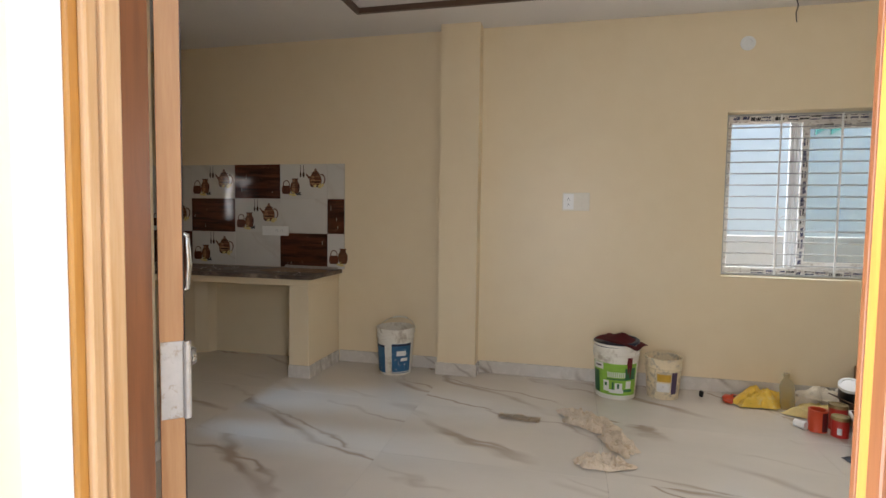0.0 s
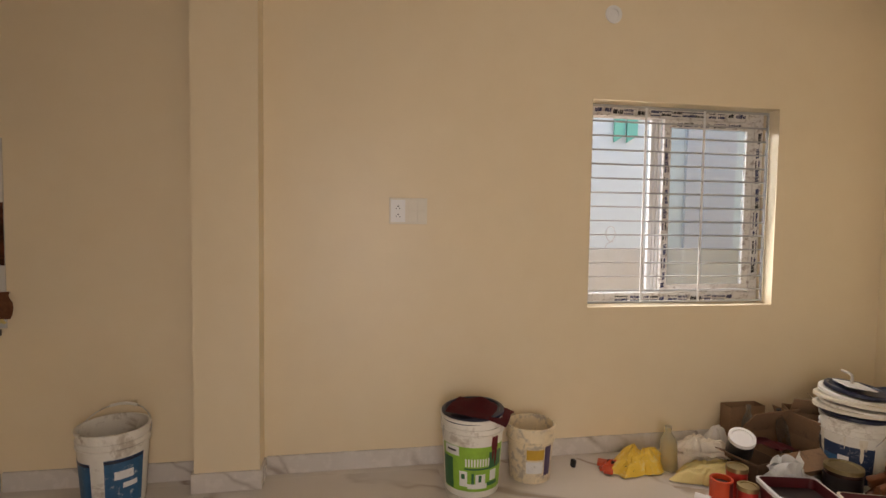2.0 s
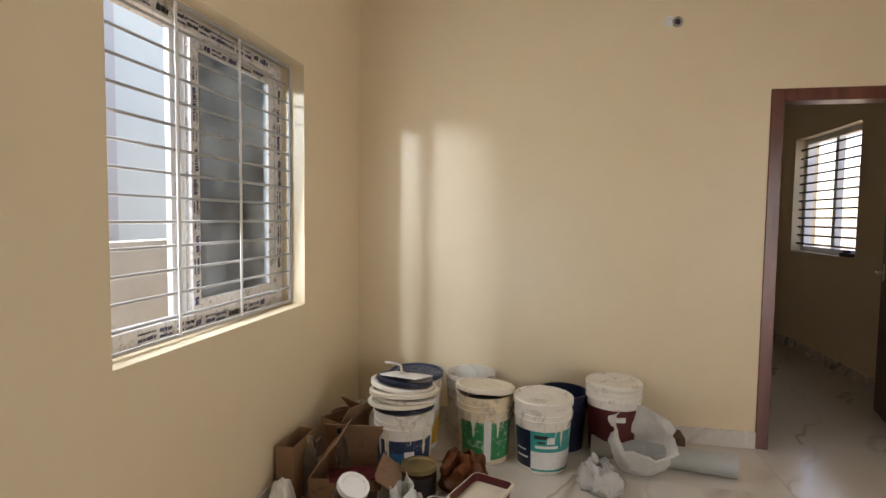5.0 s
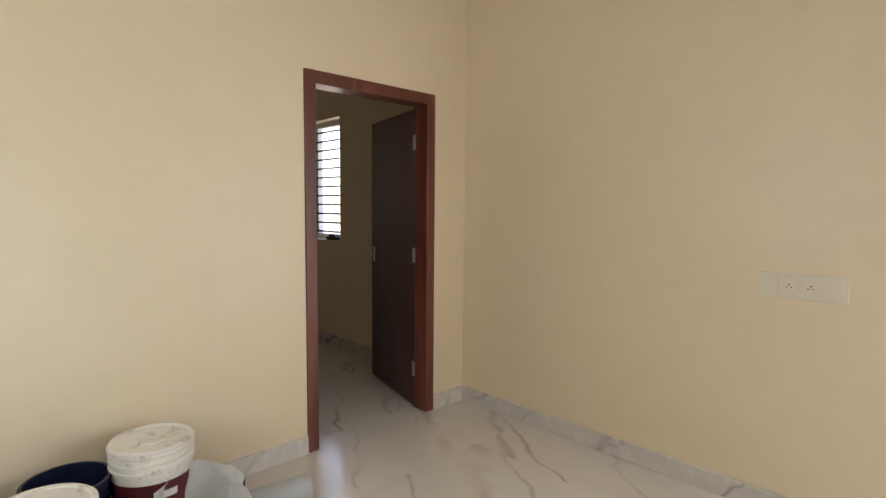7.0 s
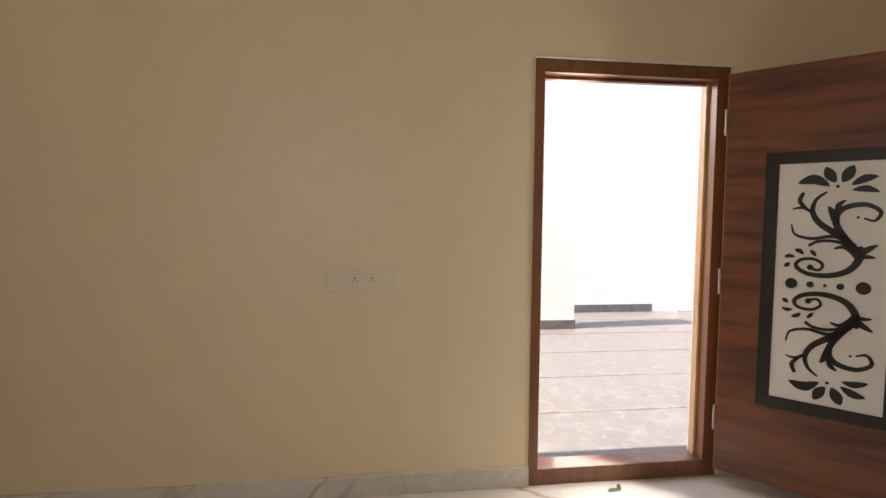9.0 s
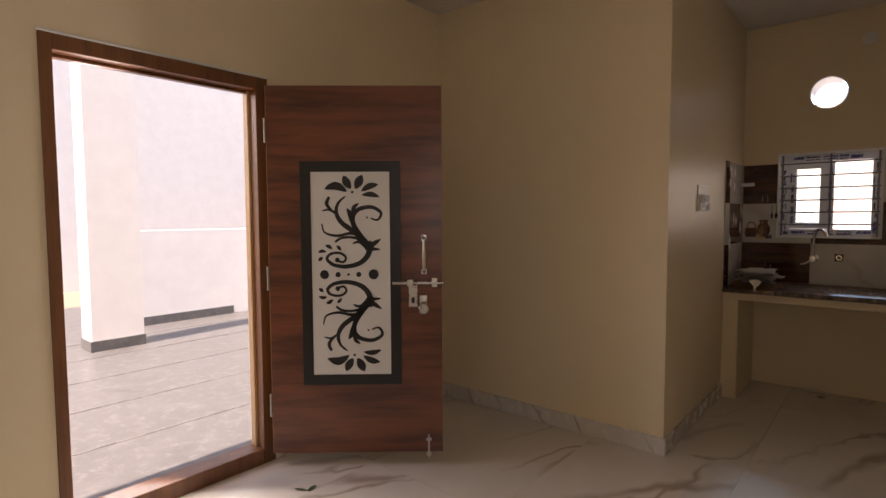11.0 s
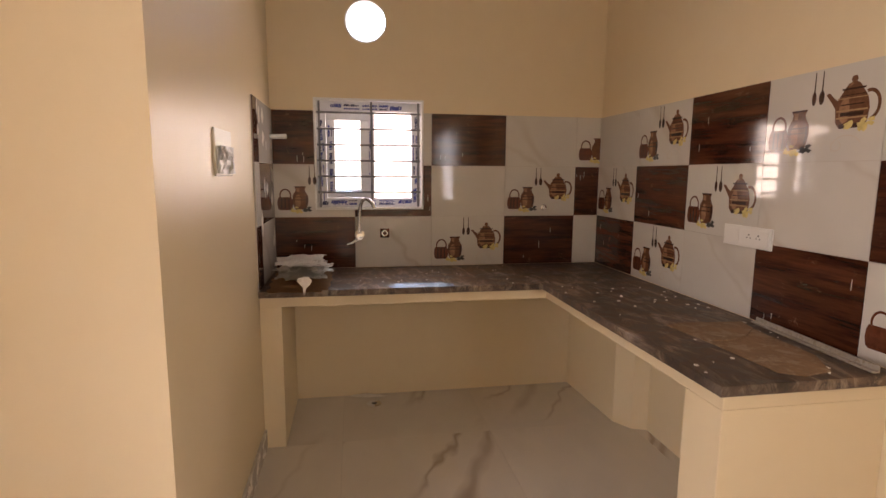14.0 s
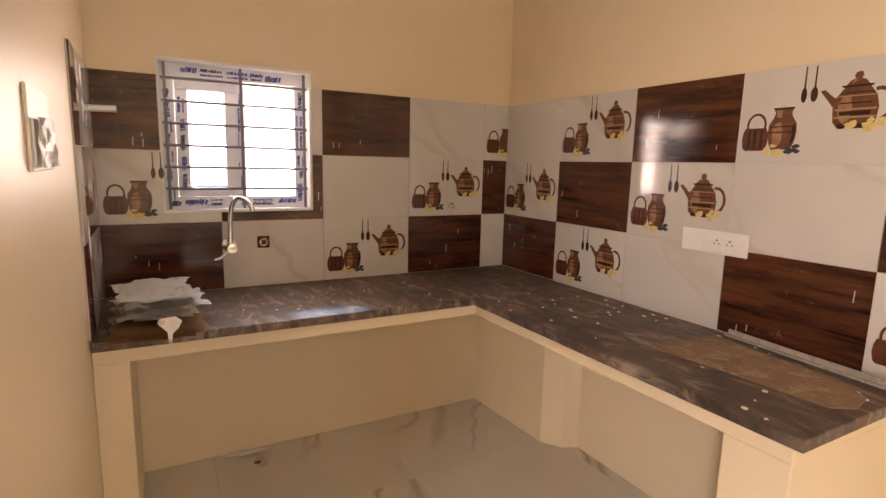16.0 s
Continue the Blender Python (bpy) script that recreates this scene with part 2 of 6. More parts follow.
PALEGRILL = plain("pale_grey_grill_paint", (0.16, 0.16, 0.17), 0.45, vary=0.12, fine=120)
WHITE_TILE = marble("white_marble_tile", (0.66, 0.63, 0.58), (0.44, 0.37, 0.30), 0.03, 1.3, True, 0.45)
BROWN_TILE = wood("dark_wood_look_tile", (0.012, 0.004, 0.003), (0.046, 0.0135, 0.008), (0.155, 0.047, 0.023), 0.06, "x", 2.2, 0.0, True, 16, 0.35)


def scuff(m, color, lo, size=15):
    """Dried cement dust and scrapes over a finished surface."""
    nt = m.node_tree
    bs = nt.nodes["Principled BSDF"]
    src = bs.inputs["Base Color"].links[0].from_socket
    d = noise_tex(nt, coords(nt, (1, 1, 1), True), size, 8, 0.78, 0.7)
    nt.links.new(mix(nt, ramp(nt, d, ((lo, (0, 0, 0)), (lo + 0.14, (0.8, 0.8, 0.8)))), src, color), bs.inputs["Base Color"])


scuff(BROWN_TILE, (0.33, 0.2, 0.13), 0.60)
scuff(BROWN_TILE, (0.62, 0.54, 0.45), 0.66, 70)
CEMENT_SMEAR = plain("dried_white_cement", (0.70, 0.66, 0.59), 0.9, vary=0.2, coarse=20)
TILE_GROUT = plain("tile_grout", (0.55, 0.50, 0.44), 0.8)
CLAY = plain("brown_clay_print", (0.17, 0.068, 0.034), 0.14, vary=0.45, coarse=30, fine=90, bumpy=0)
CLAY_DARK = plain("dark_clay_print", (0.05, 0.020, 0.013), 0.14, vary=0.4, coarse=25, bumpy=0)
CLAY_LIGHT = plain("pale_band_print", (0.42, 0.25, 0.13), 0.14, vary=0.2, bumpy=0)
CLAY_HI = plain("lit_clay_print", (0.36, 0.18, 0.10), 0.14, vary=0.35, coarse=40, bumpy=0)
CUPRED = plain("red_clay_print", (0.14, 0.042, 0.022), 0.14, vary=0.35, coarse=30, bumpy=0)
YELLOWPRINT = plain("yellow_flower_print", (0.72, 0.58, 0.24), 0.14, vary=0.3, coarse=40, bumpy=0)
SCROLL = plain("grey_scroll_print", (0.62, 0.56, 0.49), 0.14, bumpy=0)
GRANITE = granite()
WHITEPLASTIC = plain("white_switch_plastic", (0.80, 0.79, 0.76), 0.3, vary=0.03, bumpy=0.02)
DARKHOLE = plain("dark_plastic", (0.02, 0.018, 0.016), 0.5)


# ---- mesh helpers ----
def part(name, bm, material, parent=None, label="", smooth=False):
    me = bpy.data.meshes.new(name)
    bmesh.ops.recalc_face_normals(bm, faces=bm.faces[:])
    if smooth:
        for f in bm.faces:
            f.smooth = True
    bm.to_mesh(me)
    bm.free()
    for m in material if isinstance(material, (list, tuple)) else (material,):
        me.materials.append(m)
    ob = new(name, me)
    if smooth:
        me.set_sharp_from_angle(angle=radians(40))
    if parent:
        ob.parent = parent
    if label:
        ob["label"] = label
    return ob


def empty(name, m, label, category, group=""):
    ob = new(name)
    ob.empty_display_size = 0.05
    ob.matrix_world = m
    return tagged(ob, label, category, group)


def box(bm, x0, x1, y0, y1, z0, z1, bevel=0.0, m=None):
    r = bmesh.ops.create_cube(bm, size=1.0, matrix=Matrix.Translation(((x0 + x1) / 2, (y0 + y1) / 2, (z0 + z1) / 2)) @ Matrix.Diagonal((x1 - x0, y1 - y0, z1 - z0, 1)))
    vs = r["verts"]
    if bevel:
        es = list({e for v in vs for e in v.link_edges})
        g = bmesh.ops.bevel(bm, geom=es, offset=bevel, segments=2, affect="EDGES", profile=0.5)
        vs = list({v for f in g["faces"] for v in f.verts} | {v for v in vs if v.is_valid})
    if m is not None:
        bmesh.ops.transform(bm, matrix=m, verts=vs)
    return vs


def boxes(*items, bevel=0.0):
    bm = bmesh.new()
    for b in items:
        box(bm, *b, bevel=bevel)
    return bm


def lathe(bm, profile, seg=40, m=None, a0=0.0, a1=2 * math.pi):
    full = abs(a1 - a0 - 2 * math.pi) < 1e-6
    n = seg if full else seg + 1
    rings = []
    for r, z in profile:
        if r < 1e-6:
            rings.append([bm.verts.new((0, 0, z))])
        else:
            rings.append([bm.verts.new((r * math.cos(a0 + (a1 - a0) * i / seg), r * math.sin(a0 + (a1 - a0) * i / seg), z)) for i in range(n)])
    for a, b in zip(rings, rings[1:]):
        for i in range(seg):
            j = (i + 1) % n
            if len(a) == 1 and len(b) == 1:
                continue
            if len(a) == 1:
                bm.faces.new((a[0], b[i], b[j]))
            elif len(b) == 1:
                bm.faces.new((a[i], a[j], b[0]))
            else:
                bm.faces.new((a[i], a[j], b[j], b[i]))
    vs = [v for r in rings for v in r]
    if m is not None:
        bmesh.ops.transform(bm, matrix=m, verts=vs)
    return vs


def tube(bm, pts, r, seg=8, closed=False):
    pts = [Vector(p) for p in pts]
    rings, side = [], None
    n = len(pts)
    for i, p in enumerate(pts):
        a = pts[i - 1] if (i or closed) else p
        b = pts[(i + 1) % n] if (i < n - 1 or closed) else p
        d = (b - a).normalized()
        if side is None:
            side = d.cross(Vector((0, 0, 1)) if abs(d.z) < 0.9 else Vector((1, 0, 0))).normalized()
        side = (side - d * side.dot(d)).normalized()
        up = d.cross(side)
        rr = r[i] if isinstance(r, (list, tuple)) else r
        rings.append([bm.verts.new(p + rr * (math.cos(2 * math.pi * k / seg) * side + math.sin(2 * math.pi * k / seg) * up)) for k in range(seg)])
    pairs = list(zip(rings, rings[1:])) + ([(rings[-1], rings[0])] if closed else [])
    for a, b in pairs:
        for k in range(seg):
            bm.faces.new((a[k], a[(k + 1) % seg], b[(k + 1) % seg], b[k]))
    if not closed:
        bm.faces.new(rings[0][::-1])
        bm.faces.new(rings[-1])


def wall_mesh(axis, t0, t1, u0, u1, z0, z1, holes=(), rounds=()):
    """A wall slab from t0 to t1 across, u0 to u1 along, with rectangular holes (u0, u1, z0, z1) and round ones (u, z, r) cut through."""
    bm = bmesh.new()
    us, zs = {u0, u1}, {z0, z1}
    squares = [(u - 2 * r, u + 2 * r, z - 1.6 * r, z + 1.6 * r) for u, z, r in rounds]
    for a, b, c, d in list(holes) + squares:
        us |= {a, b}
        zs |= {c, d}
    us, zs = sorted(us), sorted(zs)

    def P(t, u, z):
        return bm.verts.new((t, u, z) if axis == "x" else (u, t, z))

    def open_at(u, z, what):
        return any(a < u < b and c < z < d for a, b, c, d in what)
    solid = {}
    for i in range(len(us) - 1):
        for j in range(len(zs) - 1):
            u, z = (us[i] + us[i + 1]) / 2, (zs[j] + zs[j + 1]) / 2
            solid[i, j] = not open_at(u, z, holes) if u0 < u < u1 and z0 < z < z1 else False
            if solid[i, j] and not open_at(u, z, squares):
                for t in (t0, t1):
                    bm.faces.new((P(t, us[i], zs[j]), P(t, us[i + 1], zs[j]), P(t, us[i + 1], zs[j + 1]), P(t, us[i], zs[j + 1])))
    for (i, j), s in solid.items():
        if not s:
            continue
        for di, dj, e in ((-1, 0, ((0, 0), (0, 1))), (1, 0, ((1, 0), (1, 1))), (0, -1, ((0, 0), (1, 0))), (0, 1, ((0, 1), (1, 1)))):
            if not solid.get((i + di, j + dj), False):
                (a, b), (c, d) = [(us[i + p], zs[j + q]) for p, q in e]
                bm.faces.new((P(t0, a, b), P(t1, a, b), P(t1, c, d), P(t0, c, d)))
    for (u, z, r), (a, b, c, d) in zip(rounds, squares):
        n = 48
        ring = []
        for k in range(n):
            w = 2 * math.pi * k / n
            cx, cz = math.cos(w), math.sin(w)
            s = min((2 * r) / abs(cx) if abs(cx) > 1e-9 else 9, (1.6 * r) / abs(cz) if abs(cz) > 1e-9 else 9)
            ring.append(((u + r * cx, z + r * cz), (u + s * cx, z + s * cz)))
        corners = [(a, c), (b, c), (b, d), (a, d)]
        for k in range(n):
            (i0, o0), (i1, o1) = ring[k], ring[(k + 1) % n]
            extra = [q for q in corners if (min(o0[0], o1[0]) - 1e-6 <= q[0] <= max(o0[0], o1[0]) + 1e-6 and min(o0[1], o1[1]) - 1e-6 <= q[1] <= max(o0[1], o1[1]) + 1e-6)]
            for t in (t0, t1):
                bm.faces.new([P(t, *q) for q in [i0, o0] + extra + [o1, i1]])
            bm.faces.new((P(t0, *i0), P(t0, *i1), P(t1, *i1), P(t1, *i0)))
    bmesh.ops.remove_doubles(bm, verts=bm.verts[:], dist=1e-5)
    return bm


def structure(name, bm, material, label, category):
    return tagged(part(name, bm, material), label, category, kind="structure")


# ---- large structure ----
H = 2.84
TOP = 3.0
structure("wall_north", wall_mesh("y", 3.71, 3.94, -2.12, 8.9, -0.1, TOP, [(3.20, 4.447, 0.885, 2.11)]), WALL, "cream painted plaster wall with a window opening", "wall")
structure("wall_south", wall_mesh("y", -0.23, 0.0, -2.12, 5.32, -0.1, TOP, [(1.43, 2.437, -0.1 + 1e-3, 2.10)]), WALL, "cream painted plaster wall with the entrance doorway", "wall")
structure("wall_west", wall_mesh("x", -2.12, -1.89, 0.0, 3.71, -0.1, TOP, [(1.914, 2.545, 1.19, 1.826)], [(2.214, 2.27, 0.119)]), WALL, "cream kitchen wall with a small window and round vent hole", "wall")
structure("wall_partition_1", boxes((-0.12, 0.0, 0.0, 1.66, -0.1, TOP)), WALL, "cream painted partition wall end", "wall")
structure("wall_partition_2", boxes((-1.89, -0.12, 1.54, 1.66, -0.1, TOP)), WALL, "cream painted partition wall beside the kitchen", "wall")
structure("wall_east", wall_mesh("x", 5.26, 5.38, 0.0, 3.71, -0.1, TOP, [(0.289, 1.237, -0.1 + 1e-3, 2.10)]), WALL, "cream painted wall with the bedroom doorway", "wall")
structure("wall_bedroom_south", wall_mesh("y", -0.36, -0.13, 5.32, 8.9, -0.1, TOP, [(7.03, 8.25, 1.04, 2.22)]), WALL, "cream bedroom wall with a window opening", "wall")
structure("wall_bedroom_east", boxes((8.67, 8.9, -0.13, 3.71, -0.1, TOP)), WALL, "plain cream bedroom end wall", "wall")
structure("pilaster", boxes((1.04, 1.358, 3.557, 3.71, 0.0, H + 0.02)), WALL, "cream painted structural pilaster on the wall", "pilaster")

# false ceiling with a raised middle
RX0, RX1, RY0, RY1 = 0.46, 4.75, 0.5, 3.22
bm = bmesh.new()
for b in ((-1.9, RX0, 0.0, 3.72), (RX1, 5.27, 0.0, 3.72), (RX0, RX1, 0.0, RY0), (RX0, RX1, RY1, 3.72)):
    box(bm, *b, H, TOP - 0.002)
structure("ceiling", bm, CEIL, "white false ceiling with a stepped raised centre", "ceiling")
structure("ceiling_recess", boxes((RX0 - 0.1, RX1 + 0.1, RY0 - 0.1, RY1 + 0.1, TOP + 0.002, TOP + 0.06)), CEIL, "white raised centre of the false ceiling", "ceiling")
bm = bmesh.new()
for b in ((RX0, RX1, RY1 - 0.028, RY1 + 0.004), (RX0, RX1, RY0 - 0.004, RY0 + 0.028), (RX0 - 0.004, RX0 + 0.028, RY0 + 0.028, RY1 - 0.028), (RX1 - 0.028, RX1 + 0.004, RY0 + 0.028, RY1 - 0.028)):
    box(bm, *b, H - 0.004, H + 0.035)
structure("trim_ceiling", bm, CEIL_EDGE, "thin dark brown edge round the ceiling recess", "trim")
structure("ceiling_bedroom", boxes((5.38, 8.67, -0.13, 3.71, H, TOP - 0.002)), CEIL, "white bedroom ceiling", "ceiling")
structure("roof_slab", boxes((-2.4, 9.2, -0.15, 4.2, TOP + 0.062, TOP + 0.22)), OUTWALL, "flat concrete roof slab", "roof")
structure("ground", boxes((-400, 400, -400, 400, -0.9, -0.12)), EARTH, "bare dry earth reaching the horizon", "ground")
floor = structure("floor", boxes((-2.0, 8.7, -0.2, 3.75, -0.11, -0.012)), GROUT, "cream marble tiled floor with brown veins", "floor")
pave = structure("pavement", boxes((-7.0, 9.0, -7.0, -0.23, -0.119, -0.01)), CEMENT, "worn grey cement paving outside the door", "pavement")
for y in (-0.957, -1.73, -2.505, -3.30, -4.08):
    part("paving_joint", boxes((-7.0, 9.0, y - 0.005, y + 0.005, -0.012, -0.0065)), JOINT, pave, "pale cement joint")
def skirting(name, runs):
    bm = bmesh.new()
    for b in runs:
        box(bm, *b, 0.0, 0.1, bevel=0.002)
    structure(name, bm, SKIRT, "grey-veined marble skirting along the wall", "baseboard")


k = 0.013
skirting("baseboard_north", [(0.105, 1.027, 3.71 - k, 3.712), (1.371, 5.26, 3.71 - k, 3.712), (1.027, 1.371, 3.557 - k, 3.557), (1.027, 1.04, 3.557, 3.71 - k), (1.358, 1.371, 3.557, 3.71 - k)])
skirting("baseboard_east", [(5.26 - k, 5.262, 1.237, 3.71 - k), (5.26 - k, 5.262, k, 0.289)])
skirting("baseboard_south", [(2.437, 5.26, -0.002, k), (0.0, 1.43, -0.002, k)])
skirting("baseboard_partition", [(-0.002, k, k, 1.66), (-1.30, k, 1.66, 1.66 + k)])
skirting("baseboard_bedroom", [(5.38, 8.67, -0.132, -0.13 + k), (8.67 - k, 8.672, -0.13 + k, 3.71)])


# ---- openings: windows and doors ----
def tape_marks(parent, spots, mats, name="printed_mark"):
    """Small slanted printed bars on the protective tape of a window frame; each spot: origin, along, across, length, height."""
    for i, (o, along, across, ln, ht) in enumerate(spots):
        bm = bmesh.new()
        o, a, c = Vector(o), Vector(along), Vector(across)
        sk = 0.35 * ht
        rr = random.Random(i * 7 + 3)
        s = 0.0
        while s < ln:
            w, lo, hi = rr.uniform(0.004, 0.011), ht * rr.uniform(0, 0.18), ht * rr.uniform(0.72, 1.0)
            q = o + a * s
            bm.faces.new([bm.verts.new(p) for p in (q + c * lo, q + a * w + c * lo * 0.5, q + a * (w + sk * 0.6) + c * hi, q + a * sk * 0.6 + c * hi)])
            s += w + rr.uniform(-0.001, 0.004)
        part(name, bm, mats[i % len(mats)], parent)


def marks_along(p0, along, across, length, width, rnd, n_out):
    """Rows of printed marks within a band of that length and width."""
    out, s = [], 0.02
    p0, along, across = Vector(p0), Vector(along), Vector(across)
    while s < length - 0.09:
        ln = rnd.choice((0.03, 0.045, 0.06, 0.085))
        if rnd.random() < 0.9:
            for off, h in rnd.choice((((0.12, 0.55),), ((0.1, 0.2), (0.45, 0.3)), ((0.15, 0.3), (0.6, 0.15)), ((0.3, 0.5),))):
                out.append((p0 + along * s + across * width * off, along, across, ln, width * h))
        s += ln + rnd.uniform(0.008, 0.035)
    n_out.extend(out)


def frame_rect(bm, axis, t0, t1, u0, u1, z0, z1, w):
    for a, b, c, d in ((u0, u1, z0, z0 + w), (u0, u1, z1 - w, z1), (u0, u0 + w, z0 + w, z1 - w), (u1 - w, u1, z0 + w, z1 - w)):
        if axis == "y":
            box(bm, a, b, t0, t1, c, d, bevel=0.003)
        else:
            box(bm, t0, t1, a, b, c, d, bevel=0.003)


rnd = random.Random(4)

# hall window: sliding frame in tape, one sash, steel grill in front
win = tagged(new("window_1"), "white sliding window in taped frame behind steel grill", "window", kind="structure")
bm = bmesh.new()
frame_rect(bm, "y", 3.835, 3.915, 3.203, 4.444, 0.888, 2.107, 0.062)
part("window_frame", bm, TAPE, win, "frame wrapped in printed protective tape")
bm = bmesh.new()
frame_rect(bm, "y", 3.845, 3.873, 3.748, 4.384, 0.952, 2.043, 0.05)
sash = part("sash", bm, TAPE, win)
part("pane", boxes((3.799, 4.333, 3.857, 3.861, 1.003, 1.992)), GLASS, sash).visible_shadow = False
bm = bmesh.new()
for a, b, y0, y1 in ((3.708, 3.726, 3.88, 3.905), (3.728, 3.747, 3.874, 3.90), (3.682, 3.706, 3.885, 3.91)):
    box(bm, a, b, y0, y1, 0.95, 2.045, bevel=0.003)
part("sash_rail", bm, UPVC, win, "bare white sliding sash rails")
bm = bmesh.new()
frame_rect(bm, "y", 3.778, 3.79, 3.212, 4.436, 0.896, 2.10, 0.014)
part("grill_frame", bm, GRILL, win)
for i in range(13):
    z = 0.975 + i * 0.0855
    bm = bmesh.new()
    tube(bm, [(3.222, 3.784, z), (4.426, 3.784, z)], 0.0055, 8)
    part("grill_bar", bm, GRILL, win)
for x in (3.58, 3.975):
    part("grill_upright", boxes((x - 0.007, x + 0.007, 3.774, 3.778, 0.905, 2.09)), UPVC, win)
spots = []
F0 = 3.8335
marks_along((3.25, F0, 2.05), (1, 0, 0), (0, 0, 1), 1.15, 0.055, rnd, spots)
marks_along((3.25, F0, 0.893), (1, 0, 0), (0, 0, 1), 1.15, 0.055, rnd, spots)
marks_along((4.387, F0, 0.95), (0, 0, 1), (1, 0, 0), 1.1, 0.055, rnd, spots)
marks_along((3.75, 3.8435, 0.96), (0, 0, 1), (1, 0, 0), 1.08, 0.047, rnd, spots)
marks_along((3.81, 3.8435, 1.995), (1, 0, 0), (0, 0, 1), 0.5, 0.045, rnd, spots)
tape_marks(win, spots, (INK, INK, BLACK))

# kitchen window
kwin = tagged(new("window_2"), "small white kitchen window in taped frame with bars", "window", kind="structure")
bm = bmesh.new()
frame_rect(bm, "x", -2.03, -1.955, 1.917, 2.542, 1.193, 1.823, 0.055)
box(bm, -2.02, -1.962, 2.222, 2.262, 1.248, 1.768, bevel=0.003)
part("window_frame", bm, TAPE_WHITE, kwin, "frame wrapped in white tape with blue print")
bm = bmesh.new()
frame_rect(bm, "x", -2.0, -1.958, 1.974, 2.225, 1.25, 1.766, 0.05)
sash = part("sash", bm, TAPE_WHITE, kwin)
part("pane", boxes((-1.982, -1.978, 2.024, 2.175, 1.30, 1.716)), KITCHEN_GLASS, sash).visible_shadow = False
for i in range(6):
    z = 1.285 + i * 0.094
    bm = bmesh.new()
    tube(bm, [(-1.925, 1.92, z), (-1.925, 2.539, z)], 0.006, 8)
    part("grill_bar", bm, PALEGRILL, kwin)
for y in (1.935, 2.242, 2.525):
    part("grill_upright", boxes((-1.921, -1.917, y - 0.006, y + 0.006, 1.195, 1.82)), PALEGRILL, kwin)
part("reveal_lining", boxes((-1.955, -1.886, 1.905, 1.917, 1.181, 1.835), (-1.955, -1.886, 2.542, 2.554, 1.181, 1.835), (-1.955, -1.886, 1.917, 2.542, 1.823, 1.835), (-1.955, -1.886, 1.917, 2.542, 1.181, 1.193)), OUTWALL, kwin, "white cement lining round the opening")
spots = []
F1 = -1.9535
marks_along((F1, 1.92, 1.772), (0, 1, 0), (0, 0, 1), 0.6, 0.05, rnd, spots)
marks_along((F1, 1.92, 1.197), (0, 1, 0), (0, 0, 1), 0.6, 0.05, rnd, spots)
marks_along((F1, 1.92, 1.2), (0, 0, 1), (0, 1, 0), 0.6, 0.05, rnd, spots)
marks_along((F1, 2.49, 1.2), (0, 0, 1), (0, 1, 0), 0.6, 0.05, rnd, spots)
marks_along((F1, 1.975, 1.26), (0, 0, 1), (0, 1, 0), 0.5, 0.045, rnd, spots)
marks_along((F1, 2.224, 1.26), (0, 0, 1), (0, 1, 0), 0.5, 0.036, rnd, spots)
tape_marks(kwin, spots, (INK_BLUE, INK_BLUE, INK))


def letters(text, size, m, parent, mat, name="lettering"):
    cu = bpy.data.curves.new(name, "FONT")
    cu.body, cu.size, cu.align_x, cu.align_y = text, size, "CENTER", "CENTER"
    cu.extrude = 0.0003
    cu.materials.append(mat)
    ob = new(name, cu)
    ob.parent = parent
    ob.matrix_local = m
    return ob


for y, z, r in ((2.3, 1.798, 0), (2.05, 1.216, 0), (2.34, 1.216, 0)):
    letters("U-PVC", 0.032, Matrix(((0, 0, 1, -1.9525), (1, 0, 0, y), (0, 1, 0, z), (0, 0, 0, 1))), kwin, INK_BLUE)

# round vent sleeve
bm = bmesh.new()
lathe(bm, [(0.121, -0.002), (0.121, 0.236), (0.113, 0.236), (0.113, -0.002), (0.121, -0.002)], 48, Matrix.Translation((-2.124, 2.214, 2.27)) @ pose(0, 0, 0, 0, 90, 0))
tagged(part("vent_sleeve", bm, UPVC, smooth=True), "white plastic sleeve lining the round vent hole", "vent")

# bedroom window
bwin = tagged(new("window_3"), "bright barred bedroom window with white frame", "window", kind="structure")
bm = bmesh.new()
frame_rect(bm, "y", -0.30, -0.23, 7.033, 8.247, 1.043, 2.217, 0.05)
box(bm, 7.60, 7.66, -0.295, -0.235, 1.09, 2.17, bevel=0.003)
part("window_frame", bm, UPVC, bwin)
for i in range(12):
    z = 1.12 + i * 0.09
    bm = bmesh.new()
    tube(bm, [(7.04, -0.19, z), (8.24, -0.19, z)], 0.0095, 8)
    part("grill_bar", bm, DARKGRILL, bwin)
bm = bmesh.new()
box(bm, 7.12, 7.30, -0.2, -0.135, 1.04, 1.075, bevel=0.01)
box(bm, 7.2, 7.26, -0.19, -0.14, 1.075, 1.1, bevel=0.01)
tagged(part("putty_lump", bm, DARKHOLE), "dark lump of putty on the bedroom window sill", "putty")

# entrance door frame
fr = tagged(new("door_frame_1"), "varnished teak entrance door frame with raised threshold", "door frame", kind="structure")
# jambs golden on the street side, dark brown on the room side
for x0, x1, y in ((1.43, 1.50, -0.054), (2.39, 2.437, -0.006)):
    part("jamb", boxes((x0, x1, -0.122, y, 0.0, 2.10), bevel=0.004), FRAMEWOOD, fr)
    part("inner_facing", boxes((x0, x1, y, 0.006, 0.0, 2.10), bevel=0.002), DARKFRAME, fr, "dark brown inner face")
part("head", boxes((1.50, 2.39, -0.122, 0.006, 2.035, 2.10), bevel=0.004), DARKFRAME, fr)
